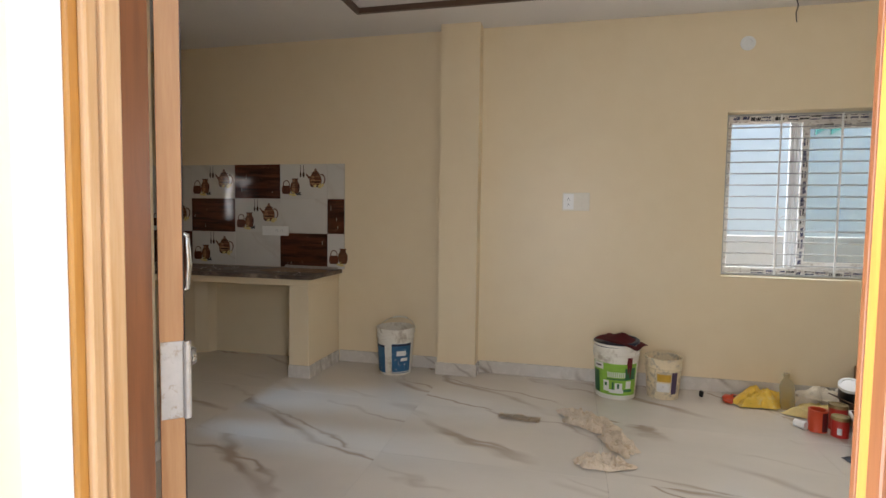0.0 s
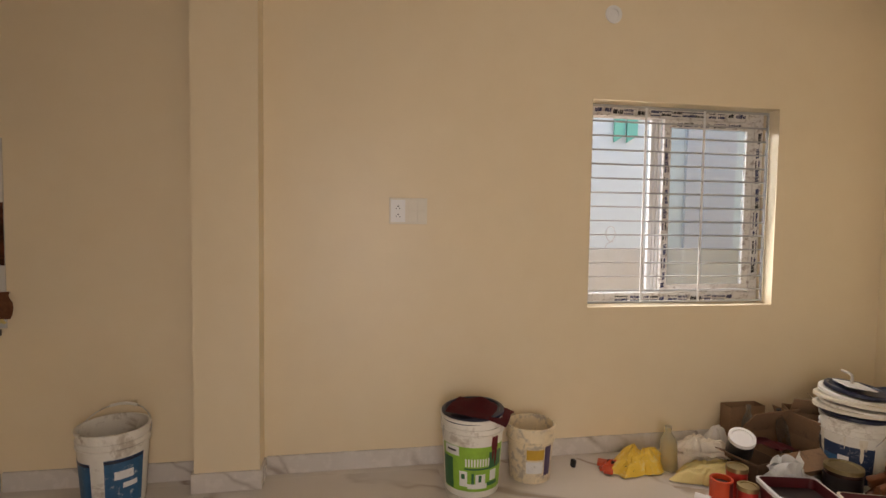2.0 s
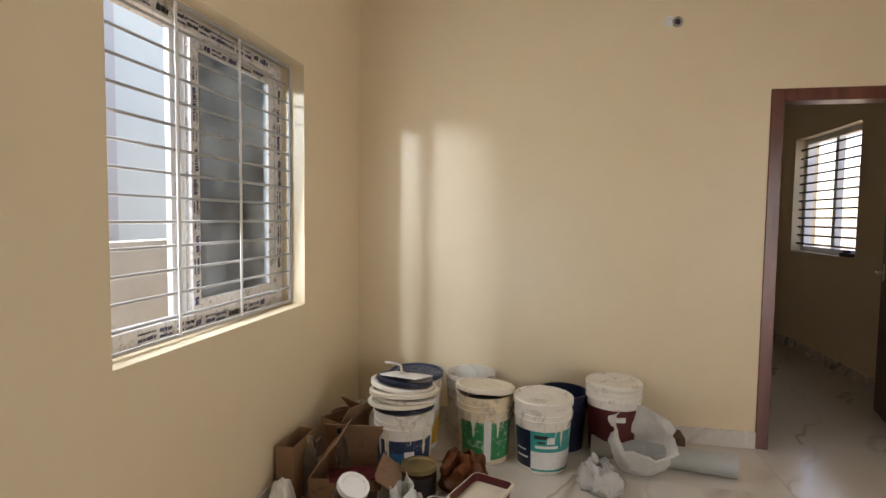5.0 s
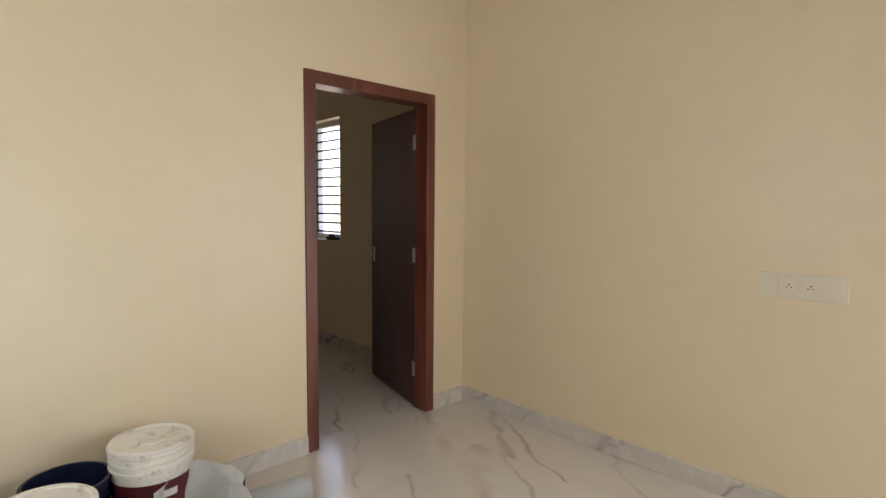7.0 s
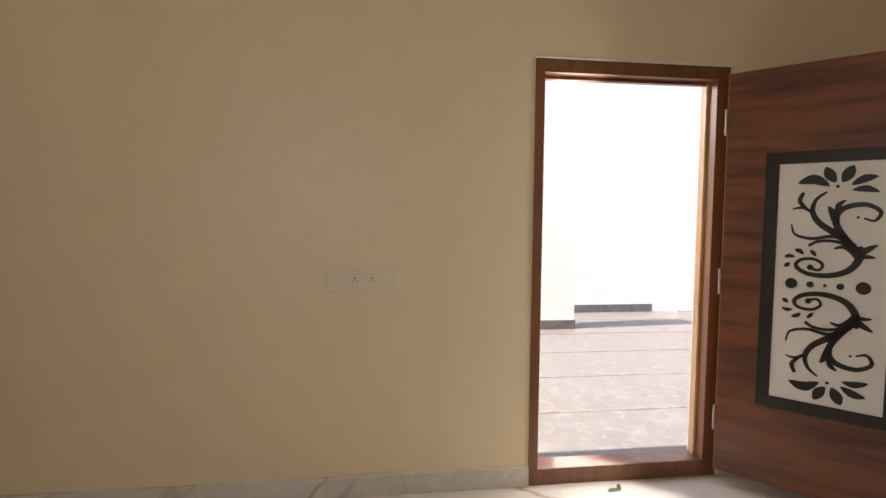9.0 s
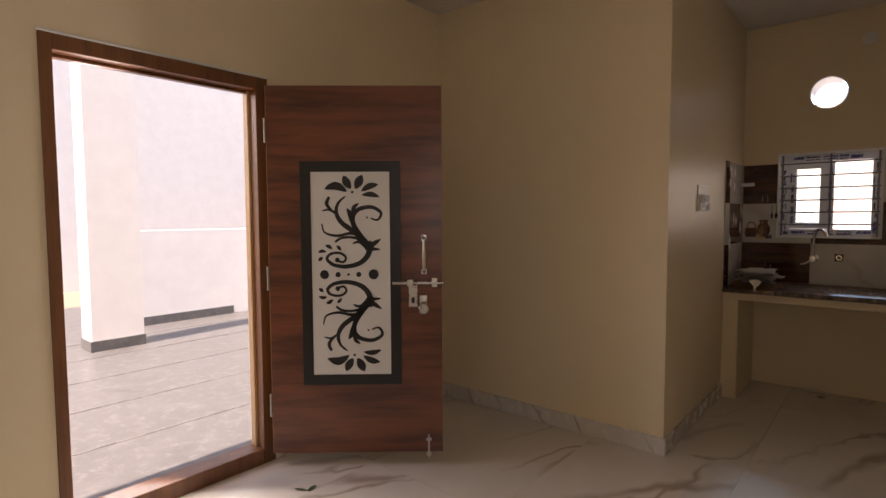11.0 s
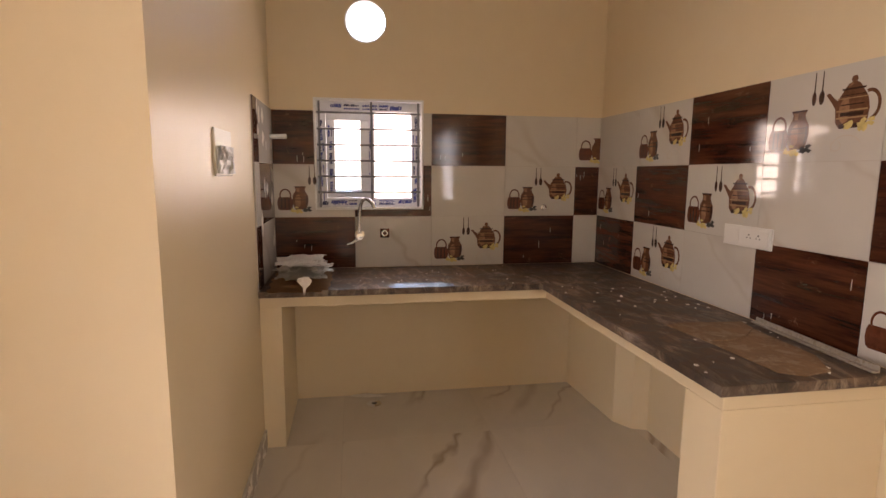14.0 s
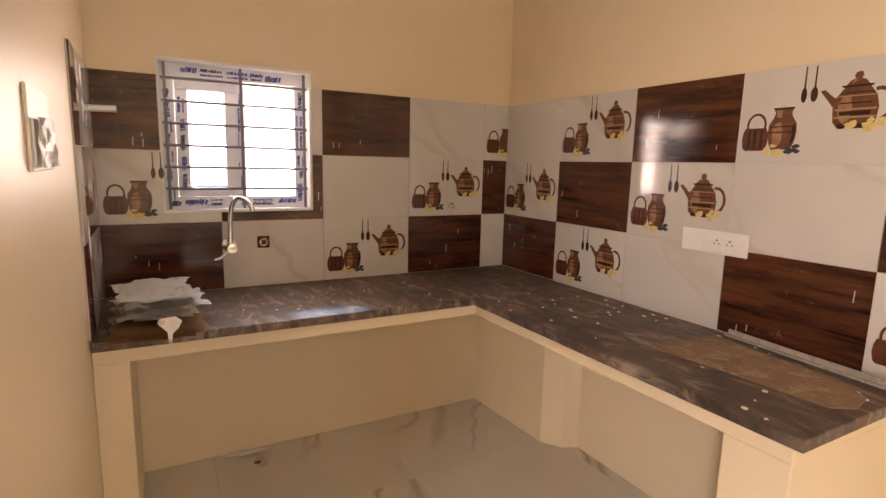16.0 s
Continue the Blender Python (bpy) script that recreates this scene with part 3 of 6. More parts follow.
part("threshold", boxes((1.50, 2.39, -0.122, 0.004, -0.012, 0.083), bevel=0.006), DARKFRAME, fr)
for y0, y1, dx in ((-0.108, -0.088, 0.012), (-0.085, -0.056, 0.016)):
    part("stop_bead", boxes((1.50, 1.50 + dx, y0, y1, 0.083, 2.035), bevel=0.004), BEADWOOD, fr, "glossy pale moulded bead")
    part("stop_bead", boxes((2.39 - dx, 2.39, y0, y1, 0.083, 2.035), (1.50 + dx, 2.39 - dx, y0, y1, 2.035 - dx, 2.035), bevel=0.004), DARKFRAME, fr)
structure("wall_plaster", boxes((0.0, 1.497, -0.136, -0.1225, 0.0, 2.84), (2.44, 5.3, -0.136, -0.1225, 0.0, 2.84), bevel=0.003), OUTWALL, "white outside plaster beside the entrance", "wall")
part("putty_edge", boxes((1.425, 2.442, -0.004, 0.009, 2.10, 2.112), bevel=0.003), WHITEBOARD, fr, "rough white putty line over the frame")


# entrance door leaf with pierced scroll panel
LEAF = pose(1.49, 0.08, 0.0, 0, 0, 131.5)
leaf = empty("entrance_door", LEAF, "open walnut veneer door with white scrollwork panel", "door")
LW, LZ0, LZ1 = 0.92, 0.075, 2.045
part("door_panel", boxes((0.0, LW, 0.0, 0.036, LZ0, LZ1), bevel=0.002), DOORWOOD, leaf)
part("edge_band", boxes((-0.002, 0.0, 0.001, 0.035, LZ0, LZ1), (LW, LW + 0.002, 0.001, 0.035, LZ0, LZ1)), RAWEDGE, leaf, "pale raw wood edge")
PX0, PX1, PZ0, PZ1 = 0.172, 0.70, 0.453, 1.652
bm = bmesh.new()
b = 0.056
for q in ((PX0, PX1, PZ0, PZ0 + b), (PX0, PX1, PZ1 - b, PZ1), (PX0, PX0 + b, PZ0 + b, PZ1 - b), (PX1 - b, PX1, PZ0 + b, PZ1 - b)):
    box(bm, q[0], q[1], -0.007, -0.0005, q[2], q[3], bevel=0.0015)
part("panel_border", bm, BLACK, leaf, "black panel border")
part("panel_board", boxes((PX0 + b, PX1 - b, -0.003, -0.0005, PZ0 + b, PZ1 - b)), WHITEBOARD, leaf, "white panel board")
WX, WZ, WW, WH = PX0 + b, (PZ0 + PZ1) / 2, PX1 - PX0 - 2 * b, (PZ1 - PZ0) / 2 - b


def scroll_point(px, py, flip):
    u, v = (px - 195) / 295, (533 - py) / 362
    return Vector((WX + u * WW, -0.0055, WZ + (v if not flip else -v) * WH))


def smooth_line(pts, n=8):
    out = []
    for i in range(len(pts) - 1):
        p0, p1, p2, p3 = pts[max(i - 1, 0)], pts[i], pts[i + 1], pts[min(i + 2, len(pts) - 1)]
        for j in range(n):
            t = j / n
            out.append(0.5 * (2 * p1 + (p2 - p0) * t + (2 * p0 - 5 * p1 + 4 * p2 - p3) * t * t + (3 * p1 - p0 - 3 * p2 + p3) * t ** 3))
    return out + [pts[-1]]


def ribbon(bm, pts, w0, w1, belly=0.0, depth=0.003):
    """A flat tapered stroke in the plane across y."""
    line = smooth_line(pts)
    n = len(line)
    L, R = [], []
    for i, p in enumerate(line):
        d = (line[min(i + 1, n - 1)] - line[max(i - 1, 0)]).normalized()
        side = Vector((-d.z, 0, d.x))
        t = i / (n - 1)
        w = 0.5 * (w0 + (w1 - w0) * t + belly * math.sin(math.pi * t))
        L.append(p + side * w)
        R.append(p - side * w)
    for i in range(n - 1):
        q = [bm.verts.new(c) for c in (L[i], L[i + 1], R[i + 1], R[i])]
        bm.faces.new(q)
    bmesh.ops.remove_doubles(bm, verts=bm.verts[:], dist=1e-6)


def disc(bm, c, r, n=20):
    bm.faces.new([bm.verts.new(c + Vector((r * math.cos(2 * math.pi * i / n), 0, r * math.sin(2 * math.pi * i / n)))) for i in range(n)])


UNIT = WW / 295
STROKES = (
    (((325, 257), (298, 280), (290, 315), (310, 350), (360, 385), (398, 418)), 5, 22, 3),
    (((236, 308), (265, 304), (294, 322)), 3, 9, 3), (((264, 258), (255, 285), (278, 310)), 9, 5, 6),
    (((402, 425), (362, 372), (350, 335), (370, 305), (420, 295), (457, 315), (445, 340), (418, 334)), 20, 5, 3),
    (((330, 300), (345, 325), (352, 352)), 3, 14, 14), (((374, 282), (356, 296), (352, 318)), 2, 8, 10),
    (((235, 352), (246, 384), (292, 396), (350, 388), (402, 414)), 4, 12, 2), (((284, 418), (308, 404), (350, 402), (396, 416)), 9, 10, 0), (((330, 372), (360, 382), (398, 412)), 2, 10, 2),
    (((350, 424), (376, 418), (404, 440)), 5, 14, 3),
    (((408, 415), (411, 455), (382, 490), (330, 505), (280, 500), (253, 480), (265, 461), (300, 457), (323, 472), (314, 489), (288, 484)), 24, 8, -4),
    (((398, 446), (424, 428), (456, 408)), 14, 2, 12), (((405, 452), (428, 444), (453, 446)), 8, 2, 8))
LEAVES = (((247, 231), (290, 220), (331, 241), 30), ((318, 184), (330, 208), (346, 230), 30), ((388, 182), (376, 206), (362, 231), 32), ((448, 216), (415, 222), (384, 239), 24), ((453, 260), (420, 250), (386, 253), 20),
          ((219, 455), (234, 450), (250, 453), 13), ((246, 430), (260, 434), (273, 444), 14), ((289, 430), (297, 438), (306, 449), 12), ((220, 484), (228, 478), (237, 471), 14))
for flip in (False, True):
    bm = bmesh.new()
    for pts, w0, w1, belly in STROKES:
        ribbon(bm, [scroll_point(x, y, flip) for x, y in pts], w0 * UNIT, w1 * UNIT, belly * UNIT)
    part("scroll_stem", bm, BLACK, leaf)
    for a, m_, c, w in LEAVES:
        bm = bmesh.new()
        ribbon(bm, [scroll_point(*a, flip), scroll_point(*m_, flip), scroll_point(*c, flip)], 0.0, 0.0, w * UNIT)
        part("scroll_leaf", bm, BLACK, leaf)
    bm = bmesh.new()
    disc(bm, scroll_point(351, 242, flip), 5 * UNIT)
    disc(bm, scroll_point(291, 482, flip), 9 * UNIT)
    disc(bm, scroll_point(405, 332, flip), 4 * UNIT)
    part("scroll_dot", bm, BLACK, leaf)
for x, r in ((242, 17), (293, 10), (332, 5), (371, 10), (427, 19)):
    bm = bmesh.new()
    disc(bm, scroll_point(x, 534, False), r * UNIT)
    part("scroll_dot", bm, BLACK, leaf)
# furniture of the leaf
bm = bmesh.new()
tube(bm, [(0.825, -0.006, 1.065), (0.825, -0.034, 1.075), (0.825, -0.038, 1.15), (0.825, -0.034, 1.235), (0.825, -0.006, 1.245)], [0.009, 0.009, 0.0125, 0.009, 0.009], 12)
box(bm, 0.81, 0.84, -0.004, 0.0, 1.05, 1.08, bevel=0.001)
box(bm, 0.81, 0.84, -0.004, 0.0, 1.23, 1.262, bevel=0.001)
part("pull_handle", bm, STEEL, leaf, "steel pull handle", smooth=True)
bolt = part("sliding_bolt", boxes((0.735, 0.765, -0.016, 0.0, 0.985, 1.02), (0.865, 0.895, -0.016, 0.0, 0.98, 1.03), bevel=0.002), STEEL, leaf, "steel sliding door bolt")
bm = bmesh.new()
tube(bm, [(0.655, -0.011, 1.003), (0.93, -0.011, 1.003)], 0.007, 10)
part("bolt_rod", bm, STEEL, bolt, smooth=True)
bm = bmesh.new()
box(bm, 0.742, 0.788, -0.007, -0.0005, 0.875, 0.99, bevel=0.003)
part("hasp", bm, STEEL, bolt)
part("hasp_slot", boxes((0.757, 0.773, -0.009, -0.0065, 0.895, 0.925)), BLACK, bolt)
bm = bmesh.new()
box(bm, 0.80, 0.84, -0.005, 0.0, 0.885, 0.935, bevel=0.002)
lathe(bm, [(0.014, 0.0), (0.014, 0.02), (0.026, 0.028), (0.029, 0.045), (0.022, 0.056), (0.0, 0.057)], 24, pose(0.82, 0.0, 0.868, 90, 0, 0))
part("knob_lock", bm, STEEL, leaf, "round steel night latch knob", smooth=True)
bm = bmesh.new()
tube(bm, [(0.845, -0.009, 0.045), (0.845, -0.009, 0.175)], 0.006, 10)
box(bm, 0.83, 0.86, -0.014, 0.0, 0.06, 0.075, bevel=0.002)
box(bm, 0.83, 0.86, -0.014, 0.0, 0.14, 0.155, bevel=0.002)
tube(bm, [(0.845, -0.009, 0.11), (0.845, -0.03, 0.11)], 0.005, 8)
part("tower_bolt", bm, STEEL, leaf, "small steel tower bolt", smooth=True)
for z in (0.28, 0.97, 1.75):
    bm = bmesh.new()
    box(bm, -0.0045, -0.002, 0.002, 0.034, z, z + 0.125, bevel=0.0008)
    tube(bm, [(-0.006, -0.004, z), (-0.006, -0.004, z + 0.125)], 0.006, 10)
    part("hinge", bm, HINGE, leaf, "dull metal butt hinge")

# bedroom doorway
fr2 = tagged(new("door_frame_2"), "dark red-brown polished bedroom door frame", "door frame", kind="structure")
for y0, y1 in ((0.289, 0.359), (1.167, 1.237)):
    part("jamb", boxes((5.252, 5.384, y0, y1, 0.0, 2.10), bevel=0.004), REDFRAME, fr2)
part("head", boxes((5.252, 5.384, 0.359, 1.167, 2.03, 2.10), bevel=0.004), REDFRAME, fr2)
bl = empty("bedroom_door", pose(5.37, 0.362, 0.0, 0, 0, -15.5), "dark brown flush bedroom door standing open", "door")
part("door_panel", boxes((0.0, 0.80, -0.035, 0.0, 0.012, 2.02), bevel=0.002), DARKDOOR, bl)
part("groove_strip", boxes((0.04, 0.76, -0.0005, 0.002, 1.26, 1.268), (0.04, 0.76, -0.0005, 0.002, 0.62, 0.628), (0.04, 0.76, -0.0005, 0.002, 1.74, 1.748)), BLACK, bl)
bm = bmesh.new()
tube(bm, [(0.74, 0.0, 1.0), (0.74, 0.045, 1.0), (0.64, 0.045, 1.0)], 0.008, 10)
box(bm, 0.72, 0.76, 0.0, 0.006, 0.94, 1.06, bevel=0.002)
part("lever_handle", bm, STEEL, bl, "steel lever handle", smooth=True)
for z in (0.22, 1.0, 1.75):
    part("hinge", boxes((-0.006, 0.03, -0.002, 0.003, z, z + 0.1), bevel=0.001), HINGE, bl, "dull metal butt hinge")


# ---- kitchen platform and worktop ----
def extrude_outline(outline, z0, z1, bevel=0.0):
    bm = bmesh.new()
    f = bm.faces.new([bm.verts.new((x, y, z0)) for x, y in outline])
    r = bmesh.ops.extrude_face_region(bm, geom=[f])
    bmesh.ops.translate(bm, vec=(0, 0, z1 - z0), verts=[v for v in r["geom"] if isinstance(v, bmesh.types.BMVert)])
    if bevel:
        bmesh.ops.bevel(bm, geom=bm.edges[:], offset=bevel, segments=2, affect="EDGES", profile=0.5)
    return bm


plat = empty("kitchen_platform", pose(0, 0, 0), "cream painted masonry kitchen platform on supports", "kitchen counter")
part("platform_slab", extrude_outline(((-1.889, 1.662), (-1.295, 1.662), (-1.295, 3.145), (0.09, 3.145), (0.09, 3.709), (-1.889, 3.709)), 0.738, 0.792, 0.003), WALL, plat)
part("support_wall", boxes((-1.889, -1.298, 1.662, 1.765, 0.0, 0.737)), WALL, plat)
part("support_wall", boxes((-0.085, 0.088, 3.147, 3.709, 0.0, 0.737), bevel=0.003), WALL, plat)
part("low_fill", extrude_outline(((-1.889, 3.54), (-1.30, 3.57), (-1.20, 3.63), (-1.17, 3.709), (-1.889, 3.709)), 0.0, 0.735), WALL, plat)
part("skirting_strip", boxes((0.088, 0.101, 3.147, 3.697, 0.0, 0.1), (-0.085, 0.101, 3.134, 3.147, 0.0, 0.1), bevel=0.002), SKIRT, plat)
wt = empty("worktop", pose(0, 0, 0), "dusty dark granite worktop with paint spots", "worktop")
part("slab", boxes((-1.887, -1.262, 1.664, 3.1095, 0.793, 0.826), bevel=0.003), GRANITE, wt)
part("slab", boxes((-1.887, 0.124, 3.1105, 3.70, 0.793, 0.826), bevel=0.003), GRANITE, wt)

# ---- kitchen wall tiles ----
TW, TH, TZ = 0.467, 0.3105, 0.8275


def flat(bm, pts, y):
    bm.faces.new([bm.verts.new((x, y, z)) for x, z in pts])


def mirrored(profile, cx):
    return [(cx + r, z) for r, z in profile] + [(cx - r, z) for r, z in reversed(profile)]


def ring_shape(bm, cx, cz, rx, rz, w, y, a0=0.0, a1=360.0, n=22):
    for i in range(n):
        a, b = radians(a0 + (a1 - a0) * i / n), radians(a0 + (a1 - a0) * (i + 1) / n)
        flat(bm, [(cx + rx * math.cos(a), cz + rz * math.sin(a)), (cx + rx * math.cos(b), cz + rz * math.sin(b)), (cx + (rx - w) * math.cos(b), cz + (rz - w) * math.sin(b)), (cx + (rx - w) * math.cos(a), cz + (rz - w) * math.sin(a))], y)


def keep_mesh(bm, mat, name):
    me = bpy.data.meshes.new(name)
    bm.to_mesh(me)
    bm.free()
    me.materials.append(mat)
    return me


Y = -0.0006
bm = bmesh.new()
flat(bm, mirrored([(0.030, 0.045), (0.040, 0.065), (0.046, 0.10), (0.044, 0.128), (0.030, 0.15), (0.026, 0.165), (0.034, 0.182)], 0.150), Y)
JUG = keep_mesh(bm, CLAY, "jug_print")
bm = bmesh.new()
flat(bm, [(0.122, 0.07), (0.138, 0.055), (0.150, 0.07), (0.152, 0.11), (0.143, 0.135), (0.128, 0.13), (0.118, 0.11)], Y - 0.0002)
flat(bm, [(0.130, 0.15), (0.145, 0.15), (0.146, 0.172), (0.126, 0.174)], Y - 0.0002)
JUGLIT = keep_mesh(bm, CLAY_HI, "jug_light_print")
bm = bmesh.new()
flat(bm, mirrored([(0.030, 0.042), (0.040, 0.05), (0.045, 0.075), (0.043, 0.10), (0.036, 0.118)], 0.062), Y - 0.0003)
ring_shape(bm, 0.064, 0.128, 0.034, 0.040, 0.008, Y - 0.0005, -40, 220)
CUP = keep_mesh(bm, CUPRED, "cup_print")
bm = bmesh.new()
for x in (0.038, 0.058, 0.08):
    flat(bm, [(x, 0.05), (x + 0.007, 0.047), (x + 0.008, 0.112), (x + 0.001, 0.112)], Y - 0.0006)
CUPDARK = keep_mesh(bm, CLAY_DARK, "cup_shade_print")
bm = bmesh.new()
for z in (0.10, 0.118):
    flat(bm, [(0.106, z), (0.194, z), (0.194, z + 0.004), (0.106, z + 0.004)], Y - 0.0003)
flat(bm, [(0.176, 0.055), (0.190, 0.075), (0.194, 0.105), (0.188, 0.13), (0.18, 0.12), (0.182, 0.09)], Y - 0.0003)
flat(bm, [(0.117, 0.176), (0.183, 0.176), (0.183, 0.181), (0.117, 0.181)], Y - 0.0003)
JUGBAND = keep_mesh(bm, CLAY_DARK, "jug_band_print")
bm = bmesh.new()
fr_ = random.Random(9)
for i in range(16):
    cx, cz = fr_.uniform(0.095, 0.16), fr_.uniform(0.028, 0.06)
    a = fr_.uniform(0, 6)
    flat(bm, [(cx + 0.012 * math.cos(a + t) * s, cz + 0.009 * math.sin(a + t) * s) for t, s in ((0, 1), (1.2, 0.6), (2.5, 1), (3.8, 0.6), (5, 1))], Y - 0.0006 - i * 0.00002)
FLOWER = keep_mesh(bm, YELLOWPRINT, "flower_print")
bm = bmesh.new()
for i in range(9):
    cx, cz = fr_.uniform(0.17, 0.222), fr_.uniform(0.036, 0.056)
    flat(bm, [(cx - 0.012, cz), (cx, cz + 0.008), (cx + 0.013, cz + 0.002), (cx, cz - 0.007)], Y - 0.0006 - i * 0.00002)
BERRY = keep_mesh(bm, DARKHOLE, "berry_print")
bm = bmesh.new()
for cx in (0.205, 0.235):
    flat(bm, [(cx - 0.003, 0.225), (cx + 0.003, 0.225), (cx + 0.002, 0.302), (cx - 0.002, 0.302)], Y)
    flat(bm, [(cx + (0.009 if cx < 0.22 else 0.011) * math.cos(t * 0.5236), 0.215 + 0.024 * math.sin(t * 0.5236)) for t in range(12)], Y - 0.0002)
SPOON = keep_mesh(bm, CLAY_DARK, "spoon_print")
TX = 0.352
bm = bmesh.new()
flat(bm, mirrored([(0.040, 0.105), (0.056, 0.125), (0.060, 0.165), (0.052, 0.20), (0.034, 0.225), (0.030, 0.232), (0.02, 0.245), (0.008, 0.25), (0.012, 0.258), (0.008, 0.268), (0.0, 0.27)], TX), Y)
flat(bm, [(TX - 0.05, 0.155), (TX - 0.075, 0.19), (TX - 0.1, 0.222), (TX - 0.086, 0.225), (TX - 0.066, 0.205), (TX - 0.045, 0.19)], Y - 0.0001)
ring_shape(bm, TX + 0.058, 0.172, 0.038, 0.05, 0.011, Y - 0.0002, -80, 110)
POT = keep_mesh(bm, CLAY, "teapot_print")
bm = bmesh.new()
for z, h in ((0.136, 0.005), (0.159, 0.005), (0.199, 0.003)):
    flat(bm, [(TX - 0.054, z), (TX + 0.054, z), (TX + 0.055, z + h), (TX - 0.055, z + h)], Y - 0.0004)
POTBAND = keep_mesh(bm, CLAY_LIGHT, "teapot_band_print")
bm = bmesh.new()
for z, h in ((0.226, 0.006), (0.144, 0.012), (0.105, 0.014), (0.178, 0.004), (0.208, 0.003)):
    flat(bm, [(TX - 0.04, z), (TX + 0.04, z), (TX + 0.042, z + h), (TX - 0.042, z + h)], Y - 0.0004)
POTDARK = keep_mesh(bm, CLAY_DARK, "teapot_shade_print")
bm = bmesh.new()
for i in range(14):
    cx, cz = fr_.uniform(TX - 0.02, TX + 0.07), fr_.uniform(0.1, 0.128)
    a = fr_.uniform(0, 6)
    flat(bm, [(cx + 0.014 * math.cos(a + t) * s, cz + 0.010 * math.sin(a + t) * s) for t, s in ((0, 1), (1.2, 0.6), (2.5, 1), (3.8, 0.6), (5, 1))], Y - 0.0007 - i * 0.00002)
POTFLOWER = keep_mesh(bm, YELLOWPRINT, "flower_print")
bm = bmesh.new()
ring_shape(bm, TX - 0.01, 0.045, 0.055, 0.04, 0.004, Y, 20, 200)
ring_shape(bm, TX - 0.045, 0.05, 0.02, 0.018, 0.004, Y, 120, 420)
SCROLLP = keep_mesh(bm, SCROLL, "scroll_print")
bm = bmesh.new()
flat(bm, [(TX - 0.045, 0.14), (TX - 0.03, 0.12), (TX - 0.012, 0.13), (TX - 0.008, 0.17), (TX - 0.016, 0.205), (TX - 0.034, 0.2), (TX - 0.046, 0.175)], Y - 0.0002)
flat(bm, [(TX - 0.018, 0.235), (TX - 0.004, 0.243), (TX - 0.002, 0.25), (TX - 0.012, 0.247)], Y - 0.0002)
POTLIT = keep_mesh(bm, CLAY_HI, "teapot_light_print")
LEFT = (JUG, CUP, JUGBAND, FLOWER, BERRY, JUGLIT, CUPDARK)
RIGHT = (POT, POTBAND, POTDARK, POTFLOWER, SCROLLP, POTLIT)

TILE_MESH = {}


def tile(parent, kind, m, rects, prints=()):
    """One glazed tile: local x along the wall, z up, y into the wall."""
    key = (kind == "B", tuple(rects))
    if key not in TILE_MESH:
        bm = bmesh.new()
        for x0, x1, z0, z1 in rects:
            mid = TH / 2
            if kind == "B" and z0 < mid - 0.01 and z1 > mid + 0.01:
                box(bm, x0, x1, 0.0, 0.008, z0, mid - 0.0009)
                box(bm, x0, x1, 0.0, 0.008, mid + 0.0009, z1)
                box(bm, x0, x1, 0.0012, 0.008, mid - 0.0009, mid + 0.0009)
            else:
                box(bm, x0, x1, 0.0, 0.008, z0, z1)
        TILE_MESH[key] = keep_mesh(bm, BROWN_TILE if kind == "B" else WHITE_TILE, "wall_tile")
    ob = new("wall_tile", TILE_MESH[key])
    ob.parent = parent
    ob.matrix_local = m
    if kind == "B":
        sr = random.Random(len(tiles.children))
        bm = bmesh.new()
        for _ in range(3):
            x0, x1, z0, z1 = rects[0]
            x, z_ = sr.uniform(x0, x1 - 0.01), sr.uniform(z0, z1 - 0.05) if z1 - z0 > 0.06 else z0
            ln = sr.uniform(0.008, 0.045)
            flat(bm, [(x, z_), (x + 0.003, z_), (x + 0.004, min(z1, z_ + ln)), (x + 0.001, min(z1, z_ + ln))], -0.0005)
        p = part("cement_smear", bm, TILE_GROUT)
        p.parent = ob
    if kind == "D":
        for me in prints:
            p = new(me.name.split(".")[0], me)
            p.parent = ob
    return ob


def cut(x0, x1, z0, z1, hole):
    """The rectangle less a rectangular hole, as rectangles."""
    if not hole:
        return ((x0, x1, z0, z1),)
    a, b, c, d = hole
    a, b, c, d = max(a, x0), min(b, x1), max(c, z0), min(d, z1)
    if a >= b or c >= d:
        return ((x0, x1, z0, z1),)
    out = [(x0, a, z0, z1), (b, x1, z0, z1), (a, b, z0, c), (a, b, d, z1)]
    return tuple(r for r in out if r[1] - r[0] > 0.002 and r[3] - r[2] > 0.002)


G = 0.0011
tiles = tagged(new("tiling_kitchen"), "glossy kitchen wall tiles, white, brown wood-look and teapot prints", "wall tiles", kind="structure")


def tile_field(rows, starts, to_world, hole=None, end=None):
    for r, row in enumerate(rows):
        for c, kind in enumerate(row):
            u0 = starts[c]
            w = min(TW, end - u0) if end is not None else TW
            z0 = TZ + r * TH
            h = None
            if hole:
                h = (hole[0] - u0, hole[1] - u0, hole[2] - z0, hole[3] - z0)
            rects = cut(G, w - G, G, TH - G, h)
            prints = []
            if kind == "D":
                prints = list(LEFT) if w > 0.2 else [CUP, JUGBAND] if w < 0.13 else [CUP, JUG, FLOWER]
                if w > 0.4:
                    if h and h[0] < 0.42 and h[3] > 0.1 and h[0] > 0:
                        prints += [SPOON] if h[0] > 0.2 else []
                    else:
                        prints += [SPOON] + list(RIGHT)
            tile(tiles, kind, to_world(u0, z0), rects, prints)


